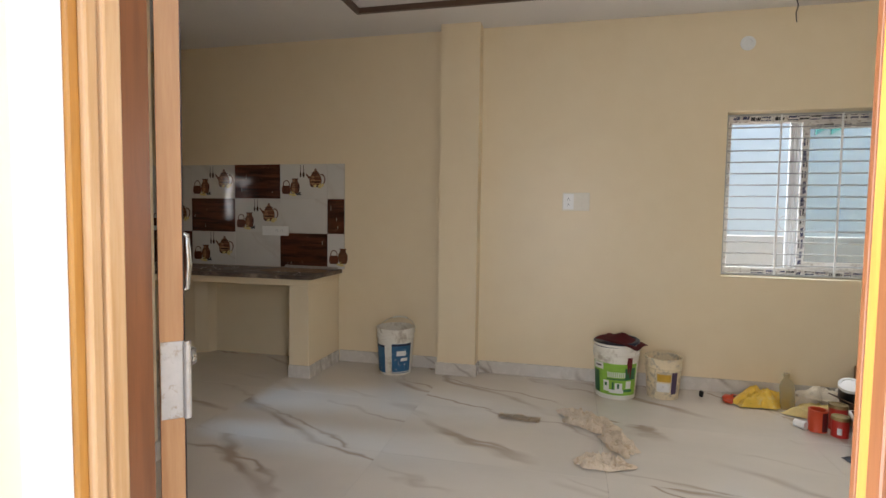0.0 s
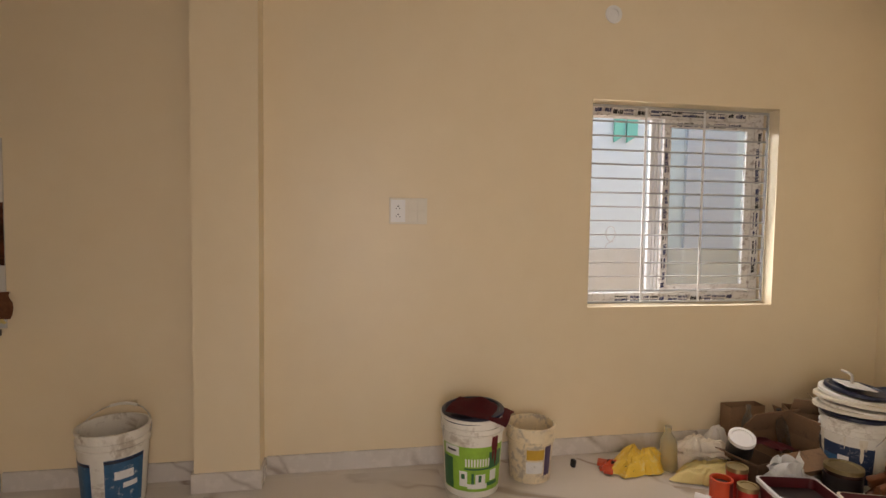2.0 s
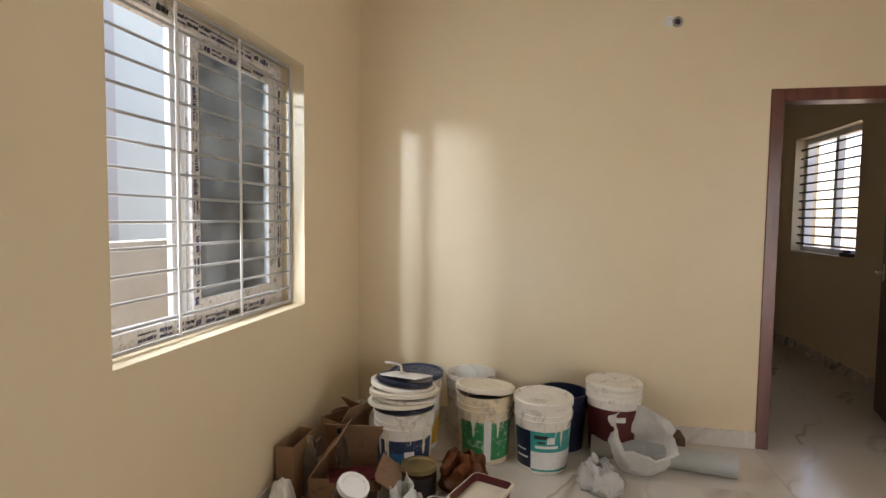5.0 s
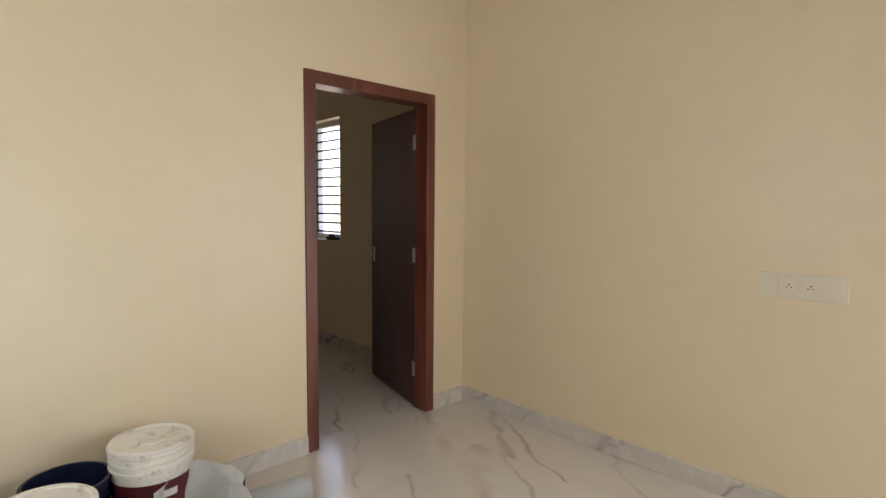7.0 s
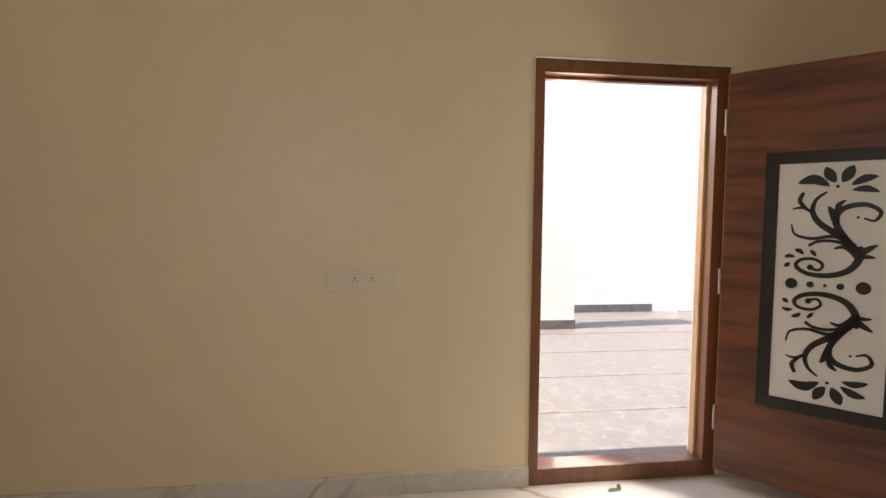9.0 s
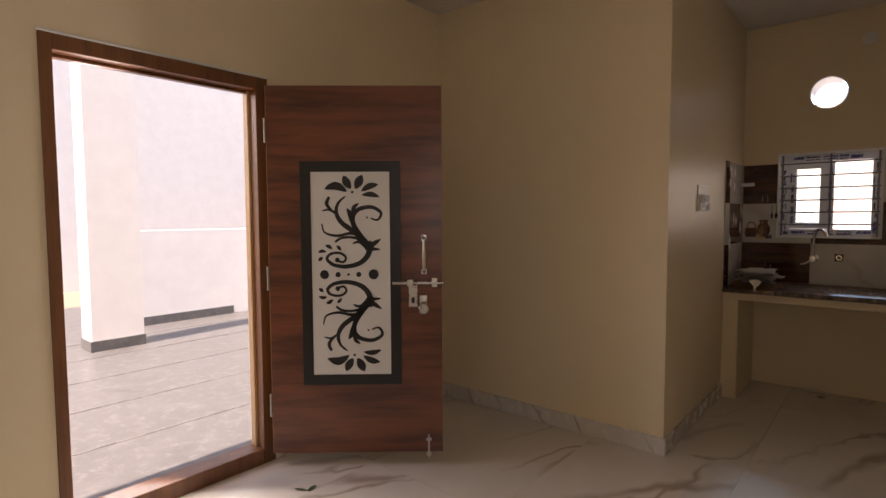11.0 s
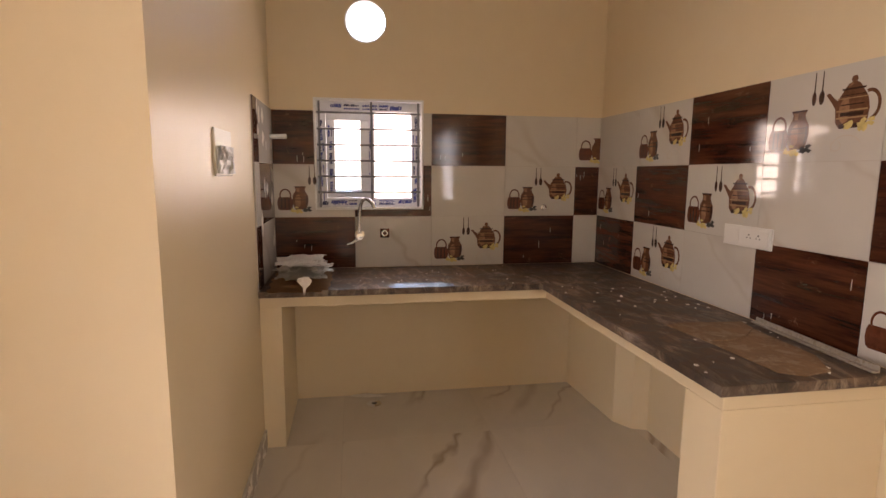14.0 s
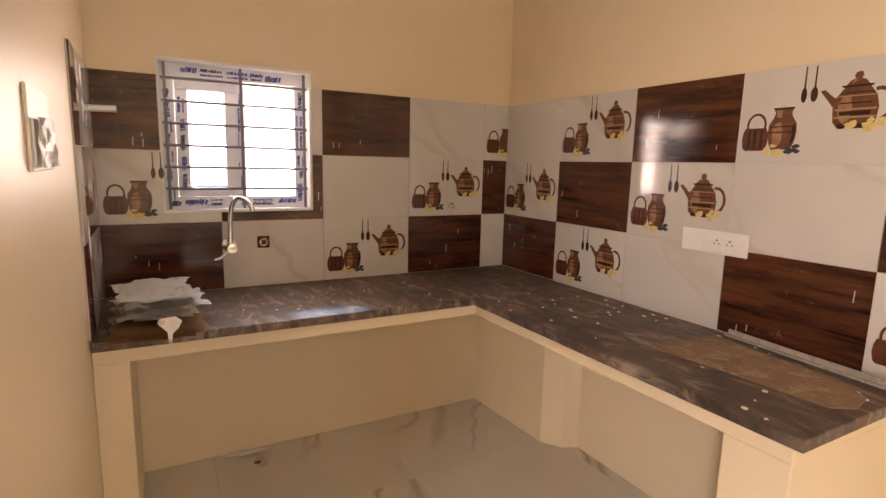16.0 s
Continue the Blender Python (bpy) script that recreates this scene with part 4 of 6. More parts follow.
NX = [-1.887 + TW * i for i in range(5)]
tile_field((("B", "D", "W", "B", "D"), ("D", "B", "D", "W", "B"), ("W", "D", "B", "D", "W")), NX, lambda u, z: pose(u, 3.7, z), None, 0.143)
WY = [1.669 + TW * i for i in range(5)]
tile_field((("B", "W", "D", "B", "W"), ("D", "B", "W", "D", "B"), ("B", "W", "B", "W", "D")), WY, lambda u, z: pose(-1.88, u, z, 0, 0, 90), (1.905, 2.554, 1.181, 1.835), 3.698)
for r, (a, b_) in enumerate((("W", "B"), ("B", "W"), ("W", "B"))):
    z = TZ + r * TH
    tile(tiles, a, pose(-1.413, 1.67, z, 0, 0, 180), ((G, TW - G, G, TH - G),))
    tile(tiles, b_, pose(-1.285, 1.67, z, 0, 0, 180), ((G, 0.128 - G, G, TH - G),))
sm = random.Random(31)
for _ in range(16):
    bm = bmesh.new()
    x, z, rx, rz = sm.uniform(-1.84, -1.30), sm.uniform(TZ + 0.12, TZ + 0.9), sm.uniform(0.012, 0.05), sm.uniform(0.02, 0.08)
    flat(bm, [(x + rx * math.cos(a) * sm.uniform(0.5, 1.1), z + rz * math.sin(a) * sm.uniform(0.5, 1.1)) for a in [math.tau * k_ / 14 for k_ in range(14)]], 1.6712)
    part("cement_smear", bm, CEMENT_SMEAR, tiles, "dried white cement smear")
part("grout", boxes((-1.887, 0.143, 3.7045, 3.7098, TZ, TZ + 3 * TH), (-1.8898, -1.8845, 1.66, 1.905, TZ, TZ + 3 * TH), (-1.8898, -1.8845, 2.554, 3.7045, TZ, TZ + 3 * TH), (-1.8898, -1.8845, 1.905, 2.554, TZ, 1.181), (-1.884, -1.285, 1.6602, 1.6655, TZ, TZ + 3 * TH)), TILE_GROUT, tiles)


# ---- outside ----
nb = empty("neighbour_house", pose(4, 7, -0.12), "pale plastered neighbouring house across the yard", "house")
# height above view is added to darken the yard
part("wall", boxes((-8, 9, 0.0, 3.0, 0.0, 9.5)), NEIGHBOUR, nb)
part("roof", boxes((-8.3, 9.3, -0.25, 3.3, 9.5, 9.7)), OUTWALL, nb)
part("corner_pier", boxes((2.05, 2.75, -0.05, 0.0, 0.0, 9.49)), PIER, nb, "grey plastered pier")
structure("parapet_wall", boxes((-1.5, 9.0, 5.2, 5.32, -0.12, 1.16), bevel=0.004), PARAPET, "low beige plastered yard wall", "wall")
TEAL = plain("teal_plastic", (0.10, 0.42, 0.33), 0.5)
bm = bmesh.new()
for x in (0.0, 0.17):
    bm2 = [bm.verts.new((x + a, 0, c)) for a, c in ((0, 0.0), (0.14, 0.09), (0.14, 0.34), (0, 0.30))]
    f = bm.faces.new(bm2)
    r = bmesh.ops.extrude_face_region(bm, geom=[f])
    bmesh.ops.translate(bm, vec=(0, 0.03, 0), verts=[v for v in r["geom"] if isinstance(v, bmesh.types.BMVert)])
sign = part("ventilator_flap", bm, TEAL)
sign.matrix_world = pose(5.05, 6.96, 2.40)
tagged(sign, "two teal ventilator flaps on the neighbouring wall", "ventilator")
bm = bmesh.new()
tube(bm, [(4.14 + 0.05 * math.cos(a) + 0.02 * a / 6, 5.26, 1.29 + 0.07 * math.sin(a)) for a in [i * 0.45 - 1.3 for i in range(15)]] + [(4.11, 5.26, 1.2), (4.09, 5.26, 1.15)], 0.004, 6)
tagged(part("wire_loop", bm, GRILL), "loop of bent wire standing on the yard wall", "wire")
col = empty("porch_column", pose(1.04, -3.72, -0.01), "white porch column with grey base skirting", "column")
part("shaft", boxes((-0.25, 0.25, -0.15, 0.15, 0.0, 3.1), bevel=0.006), OUTWALL, col)
part("base_skirting", boxes((-0.262, 0.262, -0.162, 0.162, 0.0, 0.11), bevel=0.003), CEMENT, col)
structure("wall_yard", boxes((-7.0, 0.42, -4.75, -4.6, -0.12, 1.2), bevel=0.004), OUTWALL, "low white yard wall by the porch", "wall")
structure("trim_yard", boxes((-0.78, 0.42, -4.6, -4.585, -0.01, 0.1)), CEMENT, "grey skirting on the low yard wall", "trim")
bm = bmesh.new()
tube(bm, [(-1.1, -4.5, -0.01), (-1.1, -4.5, 2.6)], 0.02, 10)
tube(bm, [(-1.13, -4.5, 2.55), (-1.02, -4.5, 2.55)], 0.015, 8)
tagged(part("yard_pipe", bm, UPVC, smooth=True), "thin white standing water pipe in the yard", "pipe")
fh = empty("opposite_house", pose(-2, -10, -0.12), "bright white house opposite the entrance", "house")
part("wall", boxes((-9, 9, -3.0, 0.0, 0.0, 6.6)), OUTWALL, fh)
part("roof", boxes((-9.3, 9.3, -3.2, 0.3, 6.6, 6.75)), OUTWALL, fh)
wh = empty("west_house", pose(-6.5, 2.5, -0.12), "white rendered house beside the kitchen", "house")
part("wall", boxes((-3.0, 0.0, -7, 7, 0.0, 2.9)), OUTWALL, wh)
part("roof", boxes((-3.2, 0.25, -7.2, 7.2, 2.9, 3.05)), OUTWALL, wh)

# ---- fittings ----


def socket_plate(name, m, w, h, label, halves, sockets=(), mat=None):
    mat = mat or WHITEPLASTIC
    ob = empty(name, m, label, "switch board")
    part("plate", boxes((0, w, -0.008, 0.0, 0, h), bevel=0.003), mat, ob)
    for x0, x1, z0, z1 in halves:
        part("switch", boxes((x0, x1, -0.0115, -0.0075, z0, z1), bevel=0.0015), mat if x0 > 0.1 else WHITEPLASTIC if mat is not PAINTED else PAINTED, ob)
    for x, z in sockets:
        bm = bmesh.new()
        for dx, dz, r in ((-0.009, 0, 0.003), (0.009, 0, 0.003), (0, 0.012, 0.004)):
            lathe(bm, [(r, 0.0), (0.0, 0.0)], 10, pose(x + dx, -0.0125, z + dz, 90, 0, 0))
        part("socket_hole", bm, DARKHOLE, ob)
    return ob


PAINTED = plain("paint_filmed_plastic", (0.76, 0.68, 0.52), 0.35, vary=0.05)
CREAMPLASTIC = plain("cream_switch_plastic", (0.76, 0.70, 0.58), 0.35, vary=0.04)
socket_plate("switch_board", pose(2.02, 3.71, 1.367), 0.21, 0.143, "white modular switch and socket plate on cream wall", ((0.008, 0.088, 0.01, 0.133), (0.105, 0.15, 0.075, 0.13), (0.155, 0.2, 0.075, 0.13), (0.105, 0.15, 0.014, 0.07), (0.155, 0.2, 0.014, 0.07)), ((0.048, 0.085), (0.048, 0.04)), CREAMPLASTIC)
socket_plate("switch_board", pose(3.42, 0.0, 0.99, 0, 0, 180), 0.34, 0.11, "wide white socket board filmed over with wall paint", ((0.02, 0.09, 0.02, 0.09), (0.10, 0.16, 0.02, 0.09), (0.18, 0.24, 0.02, 0.09), (0.25, 0.32, 0.02, 0.09)), ((0.13, 0.05), (0.21, 0.05)), PAINTED)
socket_plate("switch_board", pose(-0.665, 3.70, 1.113), 0.265, 0.085, "white socket board on the kitchen tiles", ((0.02, 0.09, 0.012, 0.073), (0.1, 0.25, 0.012, 0.073)), ((0.15, 0.04), (0.2, 0.04)))
WRAP = plain("glossy_wrapped_plastic", (0.82, 0.80, 0.76), 0.22, vary=0.08, coarse=30, bumpy=0.1)
sw = socket_plate("switch_box", pose(-0.56, 1.66, 1.385, 0, 0, 180), 0.25, 0.165, "cream kitchen switch plate with modules wrapped in shiny film", ((0.02, 0.085, 0.012, 0.10), (0.095, 0.16, 0.012, 0.075), (0.17, 0.232, 0.012, 0.085)), (), CREAMPLASTIC)
bm = bmesh.new()
for i in range(13):
    for j in range(7):
        u = Vector((0.018 + 0.214 * i / 12, 0, 0.008 + 0.098 * j / 6))
        u.y = -0.016 - 0.014 * abs(noise.noise(u * 34))
        bm.verts.new(u)
bm.verts.ensure_lookup_table()
for i in range(12):
    for j in range(6):
        q = i * 7 + j
        bm.faces.new([bm.verts[k_] for k_ in (q, q + 7, q + 8, q + 1)])
bmesh.ops.solidify(bm, geom=bm.faces[:], thickness=0.001)
part("film_wrap", bm, WRAP, sw, "crinkled shiny protective film")


def round_cover(m, label, hollow, r=0.042):
    ob = empty("wall_light_point", m, label, "light point")
    bm = bmesh.new()
    lathe(bm, [(0.0, 0.001), (r * 0.55, 0.001), (r * 0.62, 0.006), (r, 0.006), (r * 1.05, 0.0)] if not hollow else [(r * 0.55, 0.0), (r * 0.6, 0.006), (r, 0.006), (r * 1.05, 0.0)], 28)
    part("cover", bm, WHITEPLASTIC if not hollow else HINGE, ob, smooth=True)
    if hollow:
        bm = bmesh.new()
        lathe(bm, [(0.0, 0.0012), (r * 0.58, 0.0012)], 24)
        part("dark_hole", bm, DARKHOLE, ob)
    return ob


round_cover(pose(5.26, 1.80, 2.509, 0, -90, 0), "round wall lamp point with white cover", False, 0.03)
round_cover(pose(5.26, 1.755, 2.505, 0, -90, 0), "round wall lamp point with dark open hole", True, 0.03)
round_cover(pose(3.313, 3.71, 2.60, 90, 0, 0), "painted-over round cover above the window", False, 0.05)
round_cover(pose(-1.89, 2.44, 2.615, 0, 90, 0), "painted-over round cover on the kitchen wall", False, 0.045)
round_cover(pose(-1.89, 2.827, 2.605, 0, 90, 0), "round conduit point with dark open hole", True, 0.035)
bm = bmesh.new()
box(bm, 2.22, 2.50, 0.0, 0.02, 2.385, 2.50, bevel=0.006)
for i in range(3):
    box(bm, 2.24, 2.48, 0.02, 0.024, 2.405 + i * 0.03, 2.42 + i * 0.03, bevel=0.002)
tagged(part("bell_box", bm, WALL), "cream painted bell box over the entrance door", "bell")
bm = bmesh.new()
tube(bm, smooth_line([Vector(p) for p in ((3.50, 3.44, 2.845), (3.515, 3.44, 2.80), (3.53, 3.44, 2.75), (3.52, 3.44, 2.70), (3.526, 3.438, 2.64))]), 0.0035, 6)
tagged(part("hanging_wire", bm, DARKHOLE), "loose dark wire hanging from the ceiling", "wire")

# ---- paint buckets ----
PW = plain("white_bucket_plastic", (0.80, 0.76, 0.67), 0.38, vary=0.08, dirt=(0.50, 0.43, 0.34), dirt_amount=0.3, jitter=True)
PDIRTY = plain("dirty_bucket_plastic", (0.78, 0.65, 0.44), 0.5, vary=0.15, coarse=9, dirt=(0.46, 0.39, 0.30), dirt_amount=0.4)
PCREAM = plain("cream_bucket_plastic", (0.76, 0.69, 0.55), 0.38, vary=0.1, dirt=(0.60, 0.50, 0.36), dirt_amount=0.2)
NAVY = plain("navy_plastic", (0.009, 0.013, 0.036), 0.32, vary=0.2)
BLUEL = plain("blue_label", (0.018, 0.11, 0.23), 0.4, vary=0.3, coarse=14, dirt=(0.45, 0.5, 0.52), dirt_amount=0.12)
DEEPBLUE = plain("deep_blue_label", (0.013, 0.032, 0.08), 0.4, vary=0.3, coarse=12, dirt=(0.35, 0.36, 0.38), dirt_amount=0.15)
GREENL = plain("bright_green_label", (0.24, 0.46, 0.05), 0.4, vary=0.2, coarse=16)
DGREEN = plain("dark_green_label", (0.02, 0.13, 0.045), 0.4, vary=0.25)
EMERALD = plain("scuffed_green_label", (0.02, 0.25, 0.09), 0.45, vary=0.35, coarse=11, dirt=(0.5, 0.52, 0.46), dirt_amount=0.3)
TEALL = plain("teal_label", (0.02, 0.30, 0.28), 0.4, vary=0.2, coarse=12, dirt=(0.45, 0.55, 0.52), dirt_amount=0.1)
YELLOWL = plain("yellow_label", (0.62, 0.36, 0.04), 0.4, vary=0.2)
PURPLEL = plain("purple_label", (0.06, 0.035, 0.09), 0.4)
MAROON = plain("maroon_label", (0.10, 0.012, 0.014), 0.4, vary=0.2)
REDL = plain("red_label", (0.48, 0.03, 0.02), 0.38, vary=0.15)
LABELW = plain("white_label", (0.74, 0.73, 0.70), 0.4, vary=0.08, coarse=16, dirt=(0.55, 0.52, 0.47), dirt_amount=0.15)
CARD = plain("brown_cardboard", (0.30, 0.175, 0.095), 0.85, vary=0.2, coarse=6, fine=70, dirt=(0.19, 0.11, 0.065), dirt_amount=0.15)
CARDDUST = plain("dusty_cardboard", (0.29, 0.18, 0.105), 0.9, vary=0.3, coarse=7, fine=60, dirt=(0.36, 0.27, 0.19), dirt_amount=0.4)
CARD_IN = plain("dark_cardboard", (0.15, 0.085, 0.05), 0.9, vary=0.25, coarse=8)
CLOTHM = plain("maroon_cloth", (0.15, 0.014, 0.017), 0.9, vary=0.3, coarse=14, fine=180, bumpy=0.5)
DARKPAINT = plain("dried_dark_paint", (0.018, 0.012, 0.012), 0.35)
GOLD = plain("tarnished_tin_lid", (0.36, 0.27, 0.13), 0.45, 0.8, vary=0.3, coarse=16)
RUBBISH = plain("white_plastic_sheet", (0.88, 0.86, 0.82), 0.4, vary=0.08, coarse=9)
CLOTHW = plain("off_white_cloth", (0.80, 0.71, 0.57), 0.9, vary=0.2, coarse=8, fine=160, bumpy=0.4)
YELLOWBAG = plain("yellow_plastic_bag", (0.84, 0.54, 0.07), 0.5, vary=0.15, coarse=9, dirt=(0.80, 0.62, 0.25), dirt_amount=0.3)
PALEYELLOW = plain("pale_yellow_cloth", (0.80, 0.64, 0.27), 0.8, vary=0.15, coarse=7, fine=150, bumpy=0.3, dirt=(0.66, 0.52, 0.30), dirt_amount=0.2)
ORANGEBAG = plain("orange_brown_bag", (0.30, 0.10, 0.035), 0.5, vary=0.35, coarse=10)
ORANGE = plain("orange_red_plastic", (0.62, 0.07, 0.02), 0.4, vary=0.15)
PIPEG = plain("grey_pvc_pipe", (0.42, 0.43, 0.41), 0.4, vary=0.1, dirt=(0.58, 0.55, 0.50), dirt_amount=0.3)
RAG = plain("torn_dirty_rag", (0.66, 0.54, 0.40), 0.95, vary=0.3, coarse=10, fine=120, dirt=(0.48, 0.36, 0.24), dirt_amount=0.3, bumpy=0.5)
JARBROWN = plain("dark_brown_glass", (0.045, 0.022, 0.018), 0.2, vary=0.2)
BOTTLE = glass_mat("cloudy_bottle_plastic", (0.95, 0.92, 0.85), 0.08, 0.72)
YBOTTLE = glass_mat("yellow_bottle_plastic", (0.97, 0.88, 0.58), 0.1, 0.6)


def cone_patch(bm, r0, r1, h, a0, a1, z0, z1, lift=0.001):
    """A label patch lying on the side of a bucket."""
    def R(z):
        return r0 + (r1 - r0) * z / h + lift
    n = max(2, round(abs(a1 - a0) / 4))
    for i in range(n):
        a, b = radians(a0 + (a1 - a0) * i / n), radians(a0 + (a1 - a0) * (i + 1) / n)
        bm.faces.new([bm.verts.new((R(z) * math.cos(t), R(z) * math.sin(t), z)) for t, z in ((a, z0), (b, z0), (b, z1), (a, z1))])


def bucket(m, label, h, rt, rb, body, patches=(), rings=2, handle=None, fill=None, inner=None, group="paint buckets", name="paint_bucket"):
    ob = empty(name, m, label, "bucket", group)
    bm = bmesh.new()
    prof = [(0.0, 0.004), (rb - 0.006, 0.004), (rb - 0.003, 0.0), (rb, 0.004), (rt, h - 0.085)]
    for i in range(rings):
        z = h - 0.085 + i * 0.028
        prof += [(rt, z), (rt + 0.007, z + 0.002), (rt + 0.007, z + 0.008), (rt + 0.001, z + 0.010)]
    prof += [(rt + 0.002, h - 0.018), (rt + 0.008, h - 0.016), (rt + 0.009, h - 0.002), (rt + 0.004, h), (rt - 0.003, h - 0.002), (rt - 0.004, h - 0.02), (rb - 0.003, 0.012), (0.0, 0.012)]
    lathe(bm, prof, 44)
    part("body", bm, body, ob, smooth=True)
    for i, (mat, a0, a1, z0, z1, *rest) in enumerate(patches):
        bm = bmesh.new()
        cone_patch(bm, rb, rt, h - 0.085, a0, a1, z0, z1, rest[0] if rest else 0.001)
        part("label", bm, mat, ob)
    if fill is not None:
        bm = bmesh.new()
        lathe(bm, [(0.0, h * fill[0]), (rb + (rt - rb) * fill[0] - 0.005, h * fill[0])], 32)
        part("paint_surface", bm, fill[1], ob)
    if handle is not None:
        ang, drop = handle
        bm = bmesh.new()
        pts = []
        for i in range(17):
            t = math.pi * i / 16
            x, y = (rt + 0.012) * math.cos(t), (rt + 0.014) * math.sin(t)
            pts.append(Matrix.Rotation(radians(ang), 3, "Z") @ Vector((x, y * math.cos(radians(drop)), h - 0.045 - y * math.sin(radians(drop)))))
        tube(bm, pts, 0.0028, 6)
        wire = part("wire_handle", bm, STEEL, ob, smooth=True)
        bm = bmesh.new()
        tube(bm, pts[6:11], 0.0075, 10)
        part("grip", bm, PW, wire, "white plastic grip", smooth=True)
    return ob


def paint_drips(ob, h, rt, rb, mat, a0, a1, count, seed):
    """Runs of dried paint from the rim down the outside of a bucket."""
    rr = random.Random(seed)
    for _ in range(count):
        bm = bmesh.new()
        a, wide, ln = rr.uniform(a0, a1), rr.uniform(1.5, 6.0), rr.uniform(0.03, 0.16)
        top = h - 0.088
        steps = 6
        left, right = [], []
        for k_ in range(steps + 1):
            t = k_ / steps
            z_ = top - ln * t
            r_ = rb + (rt - rb) * z_ / (h - 0.085) + 0.0026
            w_ = wide * (1 - 0.65 * t) * (1 + 0.25 * math.sin(t * 9 + seed)) * (1.0 if k_ < steps else 0.35)
            left.append(bm.verts.new((r_ * math.cos(radians(a - w_)), r_ * math.sin(radians(a - w_)), z_)))
            right.append(bm.verts.new((r_ * math.cos(radians(a + w_)), r_ * math.sin(radians(a + w_)), z_)))
        for k_ in range(steps):
            bm.faces.new((left[k_], right[k_], right[k_ + 1], left[k_ + 1]))
        part("paint_run", bm, mat, ob, "dried run of spilt paint")


def lid_mesh(r, ring=True, drop=0.008):
    bm = bmesh.new()
    prof = [(0.0, 0.012), (r * 0.30, 0.012), (r * 0.31, 0.015), (r * 0.36, 0.015), (r * 0.37, 0.012)] if ring else [(0.0, 0.012)]
    prof += [(r * 0.86, 0.012), (r * 0.89, 0.02), (r * 0.97, 0.02), (r, 0.016), (r, -drop), (r - 0.004, -drop), (r - 0.004, 0.008), (0.0, 0.008)]
    lathe(bm, prof, 44)
    return bm


def lid(parent, r, m, mat, label="", name="lid", ring=True):
    p = part(name, lid_mesh(r, ring), mat, parent, label, smooth=True)
    p.matrix_local = m
    return p


# by the kitchen end
bucket(pose(0.687, 3.53, 0), "open white paint bucket with torn blue label", 0.385, 0.152, 0.132, PW, ((BLUEL, -172, -108, 0.02, 0.25), (BLUEL, -84, -15, 0.02, 0.265), (NAVY, -84, -15, 0.247, 0.262, 0.0016), (NAVY, -172, -108, 0.235, 0.248, 0.0016), (LABELW, -68, -36, 0.165, 0.205, 0.0016), (LABELW, -54, -28, 0.12, 0.145, 0.0016), (LABELW, -84, -15, 0.026, 0.032, 0.0016)), 2, (0, -38), (0.3, PDIRTY))
# green label bucket with cloth
g = bucket(pose(2.445, 3.435, 0), "white paint bucket with green house label and navy lid", 0.40, 0.160, 0.140, PW, (
    (GREENL, -170, -30, 0.035, 0.265), (DGREEN, -170, -142, 0.04, 0.20, 0.0014), (LABELW, -162, -128, 0.215, 0.262, 0.0016), (DARKPAINT, -155, -134, 0.235, 0.245, 0.002),
    (LABELW, -128, -112, 0.06, 0.14, 0.0014), (LABELW, -112, -72, 0.05, 0.075, 0.0014), (LABELW, -96, -76, 0.05, 0.125, 0.0016), (DGREEN, -124, -117, 0.10, 0.125, 0.002), (DGREEN, -104, -99, 0.075, 0.13, 0.0016), (DGREEN, -90, -84, 0.085, 0.12, 0.002),
    (DGREEN, -118, -62, 0.148, 0.158, 0.0018), (DGREEN, -70, -36, 0.15, 0.235, 0.0016), (DGREEN, -72, -45, 0.06, 0.08, 0.0016), (LABELW, -66, -50, 0.085, 0.14, 0.0016)) + tuple((LABELW, -116 + i * 5.5, -113 + i * 5.5, 0.165, 0.205, 0.0016) for i in range(9)), 2, (20, 62))
paint_drips(g, 0.40, 0.160, 0.140, CLOTHM, -70, -40, 2, 17)
lid(g, 0.163, pose(0, 0, 0.395, 2, -3, 0), NAVY, "navy blue lid pressed in", ring=False)
bucket(pose(2.785, 3.492, 0), "small open cream bucket with yellow and purple label", 0.30, 0.124, 0.108, PDIRTY, ((YELLOWL, -118, -72, 0.135, 0.19), (PURPLEL, -70, -48, 0.045, 0.205), (LABELW, -120, -74, 0.06, 0.125)), 1, None, (0.35, PCREAM))


def cloth(name, label, category, mat, m, w, d, nx, ny, height, seed, fall=None, curl=0.0):
    """A thin crumpled sheet; fall gives the height under each point."""
    bm = bmesh.new()
    rr = random.Random(seed)
    o = Vector((rr.uniform(0, 50), rr.uniform(0, 50), rr.uniform(0, 50)))
    g_ = [[None] * (ny + 1) for _ in range(nx + 1)]
    for i in range(nx + 1):
        for j in range(ny + 1):
            u, v = i / nx - 0.5, j / ny - 0.5
            p = Vector((u * w, v * d, 0))
            e = noise.noise_vector(p * 9 + o) * 0.2
            p += Vector((e.x * w * 0.25, e.y * d * 0.25, 0))
            z = abs(noise.noise(p * 11 + o)) * height + abs(noise.noise(p * 27 + o)) * height * 0.45
            if fall:
                z += fall(p.x, p.y)
            p.z = z + curl * (u * u * 4)
            g_[i][j] = bm.verts.new(p)
    for i in range(nx):
        for j in range(ny):
            bm.faces.new((g_[i][j], g_[i + 1][j], g_[i + 1][j + 1], g_[i][j + 1]))
    bmesh.ops.solidify(bm, geom=bm.faces[:], thickness=0.0025)
    ob = part(name, bm, mat, None, smooth=True)
    ob.matrix_world = m
    return tagged(ob, label, category)


